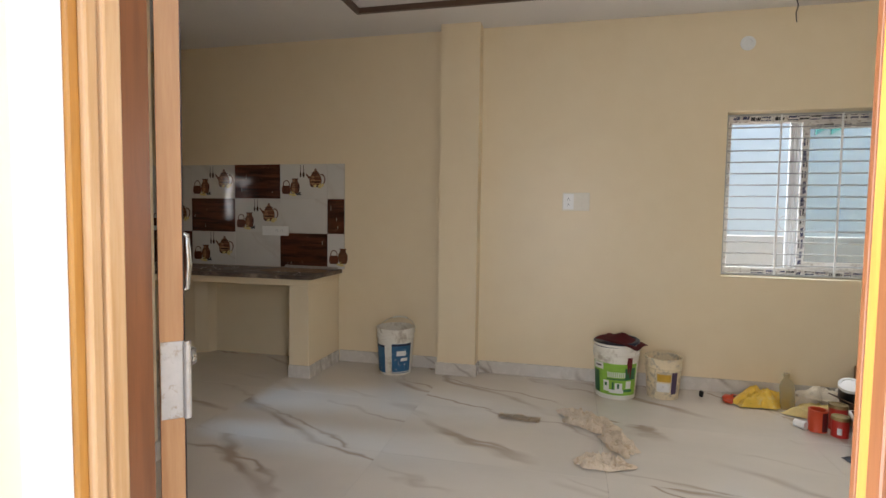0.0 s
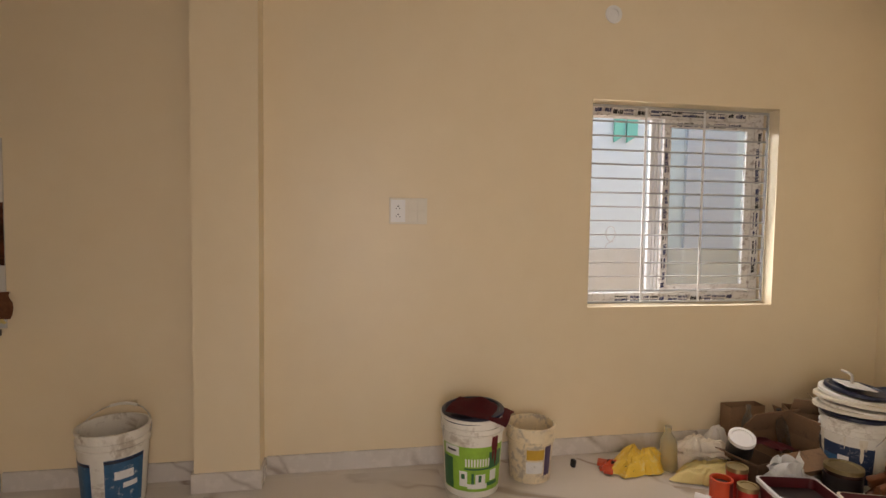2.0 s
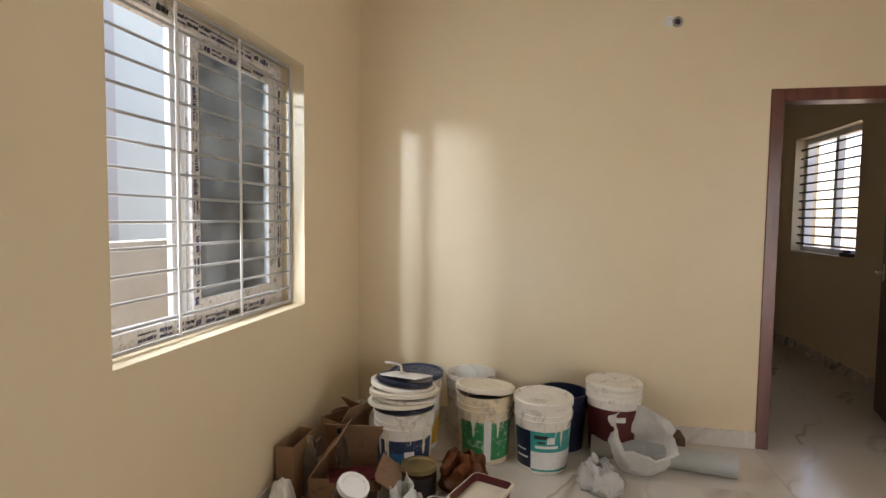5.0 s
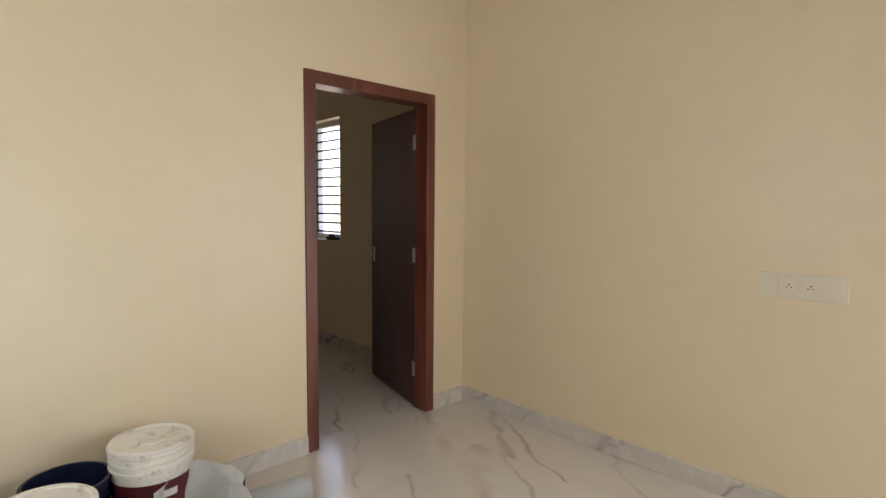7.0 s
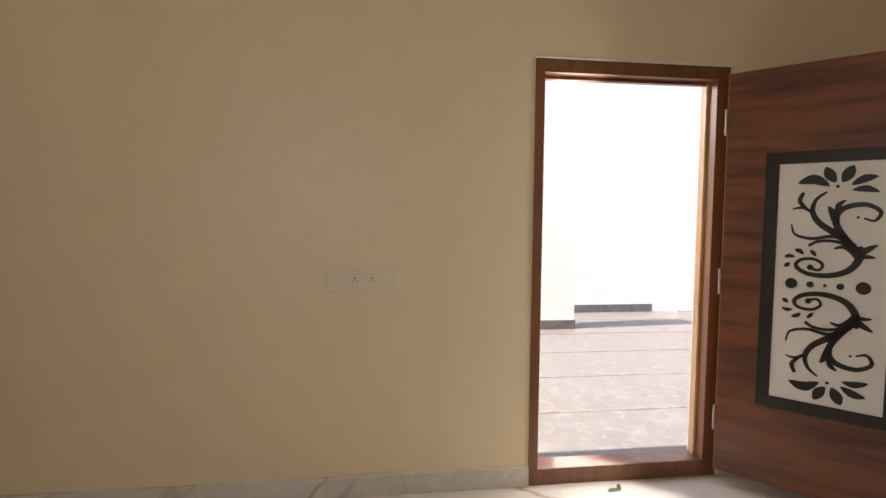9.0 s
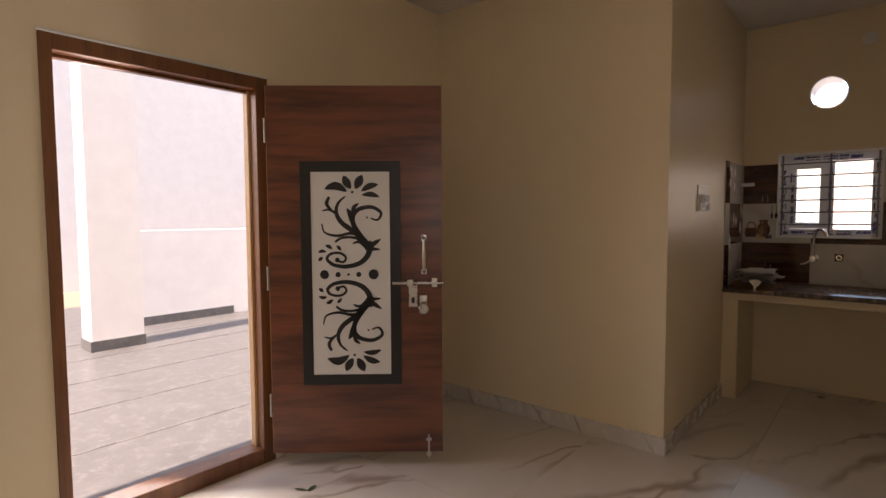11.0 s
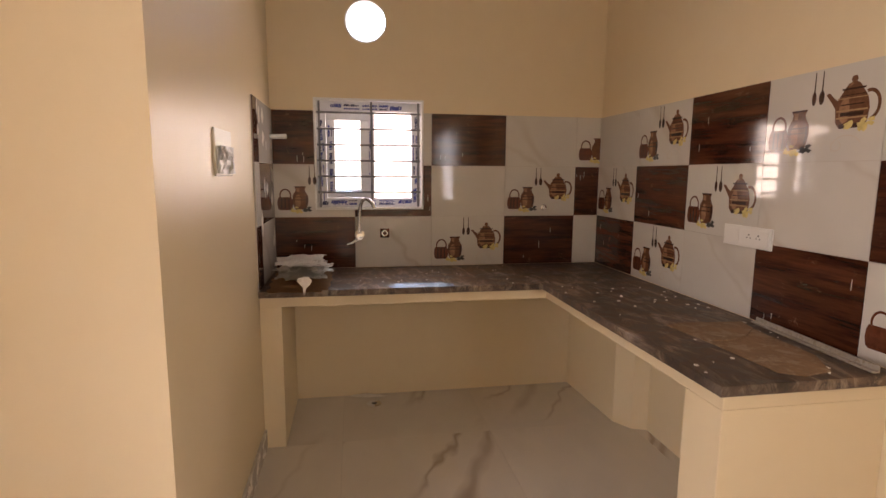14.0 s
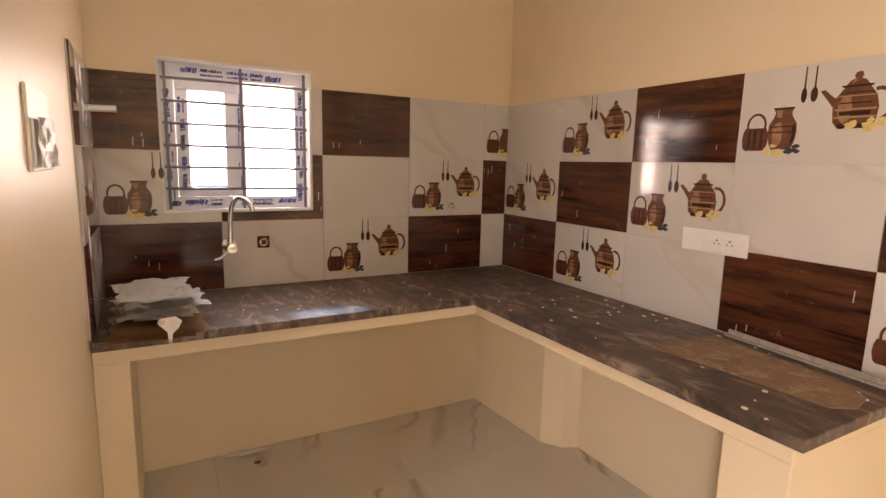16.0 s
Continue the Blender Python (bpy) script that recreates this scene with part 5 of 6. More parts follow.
cloth("paint_cloth", "stiff maroon rag draped over the bucket lid", "cloth", CLOTHM, pose(2.475, 3.395, 0.414, 0, 4, -28), 0.31, 0.24, 24, 20, 0.014, 3, lambda x, y: 0.045 * math.exp(-((x + 0.02) ** 2 + (y - 0.05) ** 2) / 0.004) - max(0.0, x - 0.05) * 0.2)

# the corner pile
stk = bucket(pose(4.53, 3.19, 0), "white paint bucket with dark blue label under stacked lids", 0.36, 0.152, 0.134, PW, ((DEEPBLUE, 120, 260, 0.03, 0.225), (BLUEL, 150, 200, 0.06, 0.16, 0.0014), (LABELW, 196, 216, 0.14, 0.17, 0.0018)), 2, (100, 55))
for r, z, mat, tx, ty, dx, dy in ((0.158, 0.362, NAVY, 1, 2, 0, 0), (0.178, 0.388, PCREAM, -2, 4, -0.016, 0.004), (0.172, 0.413, PW, 3, 2, 0.004, -0.010), (0.180, 0.440, PCREAM, -1, 6, -0.022, -0.006), (0.168, 0.467, PW, 6, 3, 0.006, 0.010), (0.148, 0.492, NAVY, 4, 5, 0.004, 0.0)):
    lid_ob = part("bucket_lid", lid_mesh(r, False, 0.001), mat, None, smooth=True)
    lid_ob.matrix_world = pose(4.53 + dx, 3.19 + dy, z, tx, ty, 0)
    tagged(lid_ob, ("navy blue" if mat is NAVY else "dirty white") + " plastic bucket lid lying on the stack", "lid", "stacked bucket lids")
fl = empty("plastering_float", pose(4.50, 3.18, 0.525, 5, 7, 58), "white plastering float lying on stacked lids", "trowel")
part("blade", boxes((-0.14, 0.14, -0.065, 0.065, 0, 0.008), bevel=0.003), LABELW, fl)
bm = bmesh.new()
tube(bm, [(0.02, 0, 0.008), (0.03, 0, 0.05), (0.06, 0.01, 0.06), (0.13, 0.02, 0.062)], 0.008, 8)
part("handle", bm, HINGE, fl, "bent metal handle", smooth=True)
rb_ = bucket(pose(4.90, 3.22, 0), "paint bucket with red and yellow label and blue lid", 0.42, 0.150, 0.132, PW, ((LABELW, 130, 300, 0.18, 0.32), (REDL, 130, 225, 0.03, 0.18), (YELLOWL, 225, 300, 0.03, 0.22), (DARKPAINT, 180, 205, 0.24, 0.26, 0.0016), (YELLOWL, 185, 222, 0.05, 0.07, 0.0016)), 2)
lid(rb_, 0.162, pose(0, 0, 0.42), DEEPBLUE, "dark blue lid")
gb = bucket(pose(4.825, 2.80, 0), "paint smeared bucket with scuffed green label", 0.375, 0.152, 0.134, PDIRTY, ((EMERALD, 128, 186, 0.03, 0.24), (EMERALD, 202, 268, 0.03, 0.24), (LABELW, 186, 202, 0.02, 0.25)), 2, (90, 50), (0.8, DARKPAINT))
paint_drips(gb, 0.375, 0.152, 0.134, PCREAM, 120, 275, 11, 5)
lid(gb, 0.165, pose(-0.012, -0.004, 0.396, 2, 6, 0), PCREAM, "cream lid sitting askew")
bucket(pose(5.09, 2.92, 0), "open greyish white empty plastic bucket", 0.40, 0.146, 0.128, PW, (), 3, None, None)
tb = bucket(pose(4.785, 2.475, 0), "closed white paint bucket with teal label", 0.365, 0.152, 0.136, PW, ((NAVY, 110, 156, 0.03, 0.235), (TEALL, 156, 262, 0.125, 0.235), (LABELW, 156, 262, 0.03, 0.125), (TEALL, 156, 262, 0.018, 0.03), (DARKPAINT, 164, 192, 0.195, 0.215, 0.0018), (LABELW, 190, 206, 0.17, 0.205, 0.0018), (LABELW, 166, 214, 0.145, 0.16, 0.0018), (DARKPAINT, 170, 186, 0.172, 0.182, 0.0018), (LABELW, 118, 150, 0.08, 0.09, 0.0018), (LABELW, 118, 146, 0.12, 0.128, 0.0018)), 2, (75, 62))
paint_drips(tb, 0.365, 0.152, 0.136, PCREAM, 115, 265, 6, 9)
lid(tb, 0.163, pose(0, 0, 0.366, 0, -1, 0), PW, "white lid with moulded ring")
bucket(pose(5.075, 2.36, 0), "dark navy open bucket behind others", 0.33, 0.14, 0.122, NAVY, (), 2, None, (0.5, DARKPAINT))
mb = bucket(pose(5.03, 2.075, 0), "maroon paint bucket with stacked white rims", 0.415, 0.150, 0.132, PW, ((MAROON, 0, 360, 0.02, 0.29), (LABELW, 165, 200, 0.225, 0.255, 0.0016), (LABELW, 150, 162, 0.05, 0.07, 0.0016)), 3)
lid(mb, 0.154, pose(0, 0, 0.405), PW, "sunken white lid")

paint_drips(stk, 0.36, 0.152, 0.134, PCREAM, 120, 265, 8, 13)

# cloth and plastic bags
def bag(name, label, mat, m, r, h, seed, openness=0.7, squash=1.0, crease=0.35):
    bm = bmesh.new()
    prof = [(0.0, 0.0), (r * 0.7, 0.0), (r * 0.98, h * 0.12), (r, h * 0.35), (r * 0.92, h * 0.6), (r * (0.5 + 0.45 * openness), h * 0.85), (r * openness, h)]
    fine = []
    for (r0, z0), (r1, z1) in zip(prof, prof[1:]):
        for k_ in range(4):
            fine.append((r0 + (r1 - r0) * k_ / 4, z0 + (z1 - z0) * k_ / 4))
    fine.append(prof[-1])
    lathe(bm, fine, 48)
    o = Vector((seed * 3.1, seed * 1.7, seed))
    for v in bm.verts:
        n = noise.noise_vector(v.co * (3.2 / r * 0.35) * 2 + o) * r * crease + noise.noise_vector(v.co * (9 / r * 0.35) + o) * r * crease * 0.4
        if v.co.z > 0.004:
            v.co += n
            v.co.z = max(0.003, v.co.z)
        v.co.y *= squash
    bmesh.ops.solidify(bm, geom=bm.faces[:], thickness=0.002)
    ob = part(name, bm, mat, None, smooth=True)
    ob.matrix_world = m
    return tagged(ob, label, "bag")


def open_sack(m, r, back, front, seed):
    """A slumped woven sack whose wide mouth leans towards the room."""
    bm = bmesh.new()
    o = Vector((seed * 2.3, seed, seed * 0.7))
    n, k = 56, 18
    rings = []
    for i in range(k + 1):
        t = i / k
        ring = []
        for j in range(n):
            a = math.tau * j / n
            top = front + (back - front) * (0.5 + 0.5 * math.cos(a)) ** 0.8
            bulge = 0.62 + 0.45 * math.sin(min(1.0, t * 1.5) * math.pi / 2) - 0.12 * t
            rim = 0.14 * max(0.0, t - 0.86) / 0.14
            p = Vector((r * (bulge + rim) * math.cos(a) * 0.85 - 0.05 * t, r * (bulge + rim) * math.sin(a), top * t))
            e = noise.noise_vector(p * 11 + o) * 0.035 * (0.3 + t) + noise.noise_vector(p * 34 + o) * 0.012
            if t > 0.97:
                e.z -= 0.02
            p += e
            p.z = max(0.002, p.z)
            ring.append(bm.verts.new(p))
        rings.append(ring)
    for lo, hi in zip(rings, rings[1:]):
        for j in range(n):
            bm.faces.new((lo[j], lo[(j + 1) % n], hi[(j + 1) % n], hi[j]))
    bm.faces.new(rings[0][::-1])
    bmesh.ops.solidify(bm, geom=bm.faces[:], thickness=0.002)
    ob = part("plastic_sack", bm, RUBBISH, None, smooth=True)
    ob.matrix_world = m
    return tagged(ob, "open crumpled white woven plastic sack", "sack")


open_sack(pose(4.83, 1.965, 0, 0, 0, 12), 0.155, 0.33, 0.15, 4)
bag("rubbish_bag", "crushed clear plastic wrapping on floor", RUBBISH, pose(4.58, 2.19, 0, 0, 0, 20), 0.13, 0.13, 5, 0.3, 0.7, 0.45)
bag("paper_bag", "crumpled orange-brown plastic bag", ORANGEBAG, pose(4.44, 2.87, 0, 0, 0, 10), 0.125, 0.17, 7, 0.35, 0.85, 0.55)


def heap(name, label, category, mat, m, w, d, h, seed, fold=0.5, grain=(5.0, 16.0)):
    """A slumped, folded cloth or thin plastic sheet lying in a mound, with an uneven hem on the floor."""
    bm = bmesh.new()
    o = Vector((seed * 1.9, seed * 0.7, seed * 2.3))
    n, k = 80, 22
    rings = []
    for i in range(k + 1):
        t = i / k
        ring = []
        for j in range(n):
            a = math.tau * j / n
            hem = 1.0 + 0.45 * noise.noise(Vector((math.cos(a) * 1.6, math.sin(a) * 1.6, 0)) + o) + 0.12 * noise.noise(Vector((math.cos(a) * 7, math.sin(a) * 7, 3)) + o)
            x, y = 0.5 * w * t * hem * math.cos(a), 0.5 * d * t * hem * math.sin(a)
            body = max(0.0, 1 - t ** 2.6) * (0.75 + 0.45 * noise.noise(Vector((x * 7, y * 9, 5)) + o))
            u = Vector((x * grain[0], y * grain[1], 0)) + o
            u += noise.noise_vector(Vector((x, y, 0)) * 9 + o) * 0.9
            ridge = (1 - 3 * abs(noise.noise(u))) * 0.55 + (1 - 3 * abs(noise.noise(u * 2.3))) * 0.30 + (1 - 3 * abs(noise.noise(u * 4.7))) * 0.15
            z = h * body * (1 - 0.6 * fold) + 0.055 * fold * ridge * min(1.0, 4 * (1 - t)) * (0.4 + body) + 0.006
            ring.append(bm.verts.new((x, y, max(0.0025, z))))
        rings.append(ring)
    for lo, hi in zip(rings, rings[1:]):
        for j in range(n):
            bm.faces.new((lo[j], lo[(j + 1) % n], hi[(j + 1) % n], hi[j]))
    bmesh.ops.remove_doubles(bm, verts=bm.verts[:], dist=1e-5)
    bmesh.ops.solidify(bm, geom=bm.faces[:], thickness=0.002)
    ob = part(name, bm, mat, None, smooth=True)
    ob.matrix_world = m
    return tagged(ob, label, category)


heap("yellow_sheet", "crumpled yellow plastic sheet slumped by the wall", "sheet", YELLOWBAG, pose(3.45, 3.50, 0, 0, 0, 20), 0.44, 0.24, 0.15, 3, 0.6, (7.0, 24.0))
heap("red_sheet", "torn orange-red plastic packet beside the yellow sheet", "packet", ORANGE, pose(3.275, 3.50, 0, 0, 0, 18), 0.17, 0.11, 0.06, 8, 0.5, (9.0, 22.0))
heap("yellow_sack", "slumped pale yellow cloth sack on floor", "sack", PALEYELLOW, pose(3.765, 3.29, 0, 0, 0, -12), 0.38, 0.24, 0.12, 14, 0.35, (6.0, 16.0))
heap("dust_cloth", "heap of off-white dust cloth against the wall", "cloth", CLOTHW, pose(3.81, 3.51, 0, 0, 0, -8), 0.48, 0.27, 0.23, 6, 0.55, (6.0, 20.0))
cloth("dust_cloth", "twisted off-white cloth end lying over yellow sack", "cloth", CLOTHW, pose(3.80, 3.37, 0.085, -14, 4, -10), 0.36, 0.13, 30, 14, 0.055, 12)
heap("plastic_wad", "crumpled thin whitish plastic wrapping at the wall", "wrapping", RUBBISH, pose(4.015, 3.62, 0, 0, 0, 10), 0.18, 0.13, 0.22, 17, 0.3, (9.0, 9.0))
bag("paper_wad", "crumpled whitish wrapping paper behind tub", RUBBISH, pose(3.98, 3.03, 0.0, 0, 0, 0), 0.12, 0.21, 15, 0.45, 0.55, 0.55)
heap("floor_rag", "torn dirty rag crumpled on marble floor", "rag", RAG, pose(2.24, 2.78, 0, 0, 0, -32), 0.44, 0.22, 0.045, 23, 0.8, (5.0, 14.0))
heap("floor_rag", "torn dirty rag strip on marble floor", "rag", RAG, pose(2.39, 2.50, 0, 0, 0, -66), 0.36, 0.15, 0.05, 25, 0.8, (5.0, 14.0))
heap("floor_rag", "small flat torn rag on marble floor", "rag", RAG, pose(2.28, 2.21, 0, 0, 0, 6), 0.33, 0.14, 0.03, 28, 0.8, (6.0, 14.0))
cloth("floor_rag", "separate scrap of dirty rag on floor", "rag", RAG, pose(1.80, 2.75, 0.0, 0, 0, -6), 0.26, 0.09, 18, 8, 0.025, 29)
cloth("blue_cloth", "dark blue cloth flat on the floor", "cloth", NAVY, pose(3.74, 2.60, 0.0, 0, 0, 12), 0.3, 0.16, 16, 10, 0.02, 31)

# boxes, tins, tubs and bottles
def carton(m, w, d, h, label, flaps=(), mat=CARD, tilt_flap=120):
    ob = empty("cardboard_box", m, label, "box")
    t = 0.005
    part("body", boxes((0, w, 0, t, 0, h), (0, w, d - t, d, 0, h), (0, t, t, d - t, 0, h), (w - t, w, t, d - t, 0, h), (t, w - t, t, d - t, 0, t)), mat, ob)
    for side, ang, ln in flaps:
        bm = bmesh.new()
        span = w if side in "fb" else d
        box(bm, 0, span, 0, t, 0, ln)
        for v in bm.verts:
            v.co.y += noise.noise(v.co * 8) * 0.01
        p = part("flap", bm, mat, ob)
        base = {"f": pose(0, 0, h, 0, 0, 0), "b": pose(w, d, h, 0, 0, 180), "l": pose(0, d, h, 0, 0, -90), "r": pose(w, 0, h, 0, 0, 90)}[side]
        p.matrix_local = base @ pose(0, 0, 0, ang, 0, 0)
    return ob


carton(pose(4.12, 3.22, 0, 0, 0, 8), 0.34, 0.30, 0.15, "open brown cardboard carton with raised flaps", (("b", -38, 0.2), ("r", -25, 0.16), ("f", 118, 0.12)))
carton(pose(3.90, 3.14, 0, 0, 0, 12), 0.17, 0.20, 0.14, "small dark open cardboard box", (("l", 70, 0.08),), CARD_IN)
carton(pose(4.10, 3.60, 0, 0, 0, 0), 0.24, 0.09, 0.275, "small upright brown cardboard box at the wall", ())
carton(pose(4.42, 3.50, 0, 0, 0, -28), 0.2, 0.16, 0.27, "torn brown cardboard carton in the corner", (("f", 35, 0.12), ("r", -40, 0.1)))
cloth("maroon_sheet", "maroon cloth thrown over the open carton", "cloth", CLOTHM, pose(4.14, 3.33, 0.155, 0, 12, 20), 0.24, 0.2, 16, 14, 0.03, 41)


def tin(m, r, h, body, label, open_top=True, content=DARKPAINT, band=None, lid_mat=GOLD, name="paint_tin"):
    ob = empty(name, m, label, "tin", "paint tins")
    bm = bmesh.new()
    lathe(bm, [(0.0, 0.0), (r, 0.0), (r + 0.0015, 0.003), (r, 0.006), (r, h - 0.006), (r + 0.002, h - 0.003), (r, h), (r - 0.008, h), (r - 0.008, h * 0.5), (0, h * 0.5)] if open_top else [(0.0, 0.0), (r, 0.0), (r, h)], 30)
    part("body", bm, body, ob, smooth=True)
    if open_top:
        bm = bmesh.new()
        lathe(bm, [(0, h * 0.82), (r - 0.0085, h * 0.82)], 24)
        part("paint_surface", bm, content, ob)
    else:
        bm = bmesh.new()
        lathe(bm, [(0, h + 0.004), (r * 0.75, h + 0.004), (r * 0.8, h + 0.009), (r + 0.002, h + 0.009), (r + 0.003, h - 0.012), (r, h - 0.012)], 30)
        part("lid", bm, lid_mat, ob, smooth=True)
    if band:
        mat, a0, a1, z0, z1 = band
        bm = bmesh.new()
        cone_patch(bm, r, r, h, a0, a1, z0, z1)
        part("label", bm, mat, ob)
    return ob


tin(pose(3.625, 3.06, 0), 0.052, 0.135, ORANGE, "small open red paint tin", band=(MAROON, -85, 20, 0.008, 0.125))
tin(pose(3.72, 2.995, 0), 0.046, 0.115, REDL, "small red paint tin with gold lid", False, band=(LABELW, -130, -100, 0.02, 0.06))
tin(pose(3.76, 3.12, 0), 0.05, 0.15, REDL, "red paint tin with tarnished lid", False)
tin(pose(4.335, 3.06, 0), 0.085, 0.14, JARBROWN, "dark brown jar with tarnished lid", False, band=(DARKPAINT, 100, 300, 0.02, 0.11))
tin(pose(4.70, 3.56, 0), 0.10, 0.22, MAROON, "maroon tub with small white lid", False, lid_mat=MAROON)
tin(pose(3.885, 3.262, 0.163, 24, -12, 0), 0.064, 0.105, BLACK, "black tub with white lid lying tilted on the box", False, lid_mat=WHITEPLASTIC)
tin(pose(3.515, 3.10, 0.026, 90, 0, 40), 0.024, 0.06, WHITEPLASTIC, "small white plastic cap on the floor", False, lid_mat=WHITEPLASTIC, name="white_stopper")


def tub(m, w, d, h, body, rim, inside, label):
    ob = empty("plastic_tub", m, label, "tub")
    bm = bmesh.new()
    k_ = 0.86
    def ring(s, z, inset=0.0):
        pts = []
        for cx, cy, a in ((1, 1, 0), (-1, 1, 90), (-1, -1, 180), (1, -1, 270)):
            for q in range(5):
                t = radians(a + q * 22.5)
                pts.append(bm.verts.new((cx * (w / 2 * s - 0.03) + (0.03 - inset) * math.cos(t), cy * (d / 2 * s - 0.03) + (0.03 - inset) * math.sin(t), z)))
        return pts
    rs = [ring(k_, 0.0), ring(1.0, h), ring(1.0, h, 0.004), ring(k_ + 0.08, h * 0.55, 0.004)]
    for a, b in zip(rs, rs[1:]):
        for i in range(20):
            bm.faces.new((a[i], a[(i + 1) % 20], b[(i + 1) % 20], b[i]))
    bm.faces.new(rs[0])
    part("body", bm, body, ob, smooth=True)
    bm = bmesh.new()
    bm.faces.new(ring(k_ + 0.1, h * 0.72, 0.004))
    part("paint_surface", bm, inside, ob)
    bm = bmesh.new()
    o_, i_ = ring(1.06, h), ring(1.0, h + 0.003, 0.003)
    lo = ring(1.06, h - 0.018)
    for a, b in ((lo, o_), (o_, i_)):
        for i in range(20):
            bm.faces.new((a[i], a[(i + 1) % 20], b[(i + 1) % 20], b[i]))
    part("rim", bm, rim, ob, smooth=True)
    return ob


t1 = tub(pose(3.87, 2.86, 0, 0, 0, -14), 0.27, 0.22, 0.165, MAROON, LABELW, DARKPAINT, "maroon square paint tub open with dark paint")
bm = bmesh.new()
for x0, x1, z0, z1 in ((-0.05, -0.02, 0.08, 0.115), (0.01, 0.07, 0.09, 0.105)):
    vs = [bm.verts.new((x, -0.1045 - (z - 0.09) * 0.09, z)) for x, z in ((x0, z0), (x1, z0), (x1, z1), (x0, z1))]
    bm.faces.new(vs)
part("label", bm, LABELW, t1)
tub(pose(4.20, 2.74, 0, 0, 0, -20), 0.28, 0.2, 0.12, MAROON, PCREAM, PCREAM, "square tub with cream inside and wide rim")


def bottle(m, r, h, mat, cap, label):
    ob = empty("plastic_bottle", m, label, "bottle", "plastic bottles")
    bm = bmesh.new()
    lathe(bm, [(0.0, 0.0), (r * 0.9, 0.0), (r, 0.008), (r, h * 0.3), (r * 0.93, h * 0.34), (r, h * 0.38), (r, h * 0.62), (r * 0.8, h * 0.74), (r * 0.38, h * 0.86), (r * 0.36, h * 0.93)], 26)
    part("body", bm, mat, ob, smooth=True)
    bm = bmesh.new()
    lathe(bm, [(r * 0.42, h * 0.91), (r * 0.42, h), (0.0, h)], 18)
    part("cap", bm, cap, ob, smooth=True)
    return ob


bottle(pose(3.595, 3.44, 0, 0, -4, 0), 0.045, 0.25, YBOTTLE, YBOTTLE, "yellow-stained clear plastic bottle standing")
bottle(pose(4.19, 3.56, 0.0), 0.034, 0.30, BOTTLE, BOTTLE, "clear empty plastic bottle before small carton")
bottle(pose(4.38, 3.46, 0.005, 0, -14, 0), 0.033, 0.31, BOTTLE, BLACK, "clear plastic bottle with black cap leaning")
bm = bmesh.new()
tube(bm, [(4.84, 1.47, 0.062), (4.90, 1.85, 0.062), (4.95, 2.2, 0.062)], 0.06, 28)
tagged(part("pvc_pipe", bm, PIPEG, smooth=True), "length of grey plastic drain pipe on floor", "pipe")
tagged(part("tile_offcut", boxes((5.10, 5.235, 1.66, 1.86, 0.0, 0.085), bevel=0.003), CARD_IN), "brown tile offcut against the skirting", "tile")
sc = empty("scraper", pose(3.27, 3.53, 0.008, 0, 0, -30), "orange plastic scraper with black handle", "tool")
bm = bmesh.new()
box(bm, -0.06, 0.05, -0.045, 0.03, 0.0, 0.02, bevel=0.008)
box(bm, -0.02, 0.03, -0.13, -0.04, 0.0, 0.018, bevel=0.006)
part("head", bm, ORANGE, sc)
bm = bmesh.new()
tube(bm, [(0.0, -0.02, 0.03), (0.06, -0.06, 0.03), (0.14, -0.08, 0.02)], 0.012, 10)
part("handle", bm, BLACK, sc, smooth=True)
bm = bmesh.new()
box(bm, -0.012, 0.012, -0.014, 0.014, 0.0, 0.045, bevel=0.006)
ob = part("bottle_cap", bm, BLACK)
ob.matrix_world = pose(3.063, 3.55, 0, 8, 0, 20)
tagged(ob, "small black plastic plug on the floor", "cap")
GREENLEAF = plain("dry_green_leaf", (0.05, 0.09, 0.03), 0.7)
for x, y, a in ((1.50, 0.44, 20), (1.99, 0.08, 70), (1.54, 0.40, 120), (2.03, 0.10, 10)):
    bm = bmesh.new()
    ribbon(bm, [Vector((-0.035, 0, 0)), Vector((0, 0, 0.004)), Vector((0.035, 0, 0.002))], 0.0, 0.0, 0.022)
    ob = part("fallen_leaf", bm, GREENLEAF)
    ob.matrix_world = pose(x, y, 0.006, 80, 0, a)
    tagged(ob, "small dry green leaf on the floor", "leaf", "fallen leaves")

# ---- things on the kitchen counter ----
bl_ = random.Random(12)
WOODSTRIP = plain("raw_plywood", (0.52, 0.33, 0.18), 0.8, vary=0.25, coarse=9)
PAPER = plain("white_tile_packing", (0.87, 0.84, 0.78), 0.8, vary=0.12, coarse=9, dirt=(0.5, 0.42, 0.33), dirt_amount=0.2)
z = 0.828


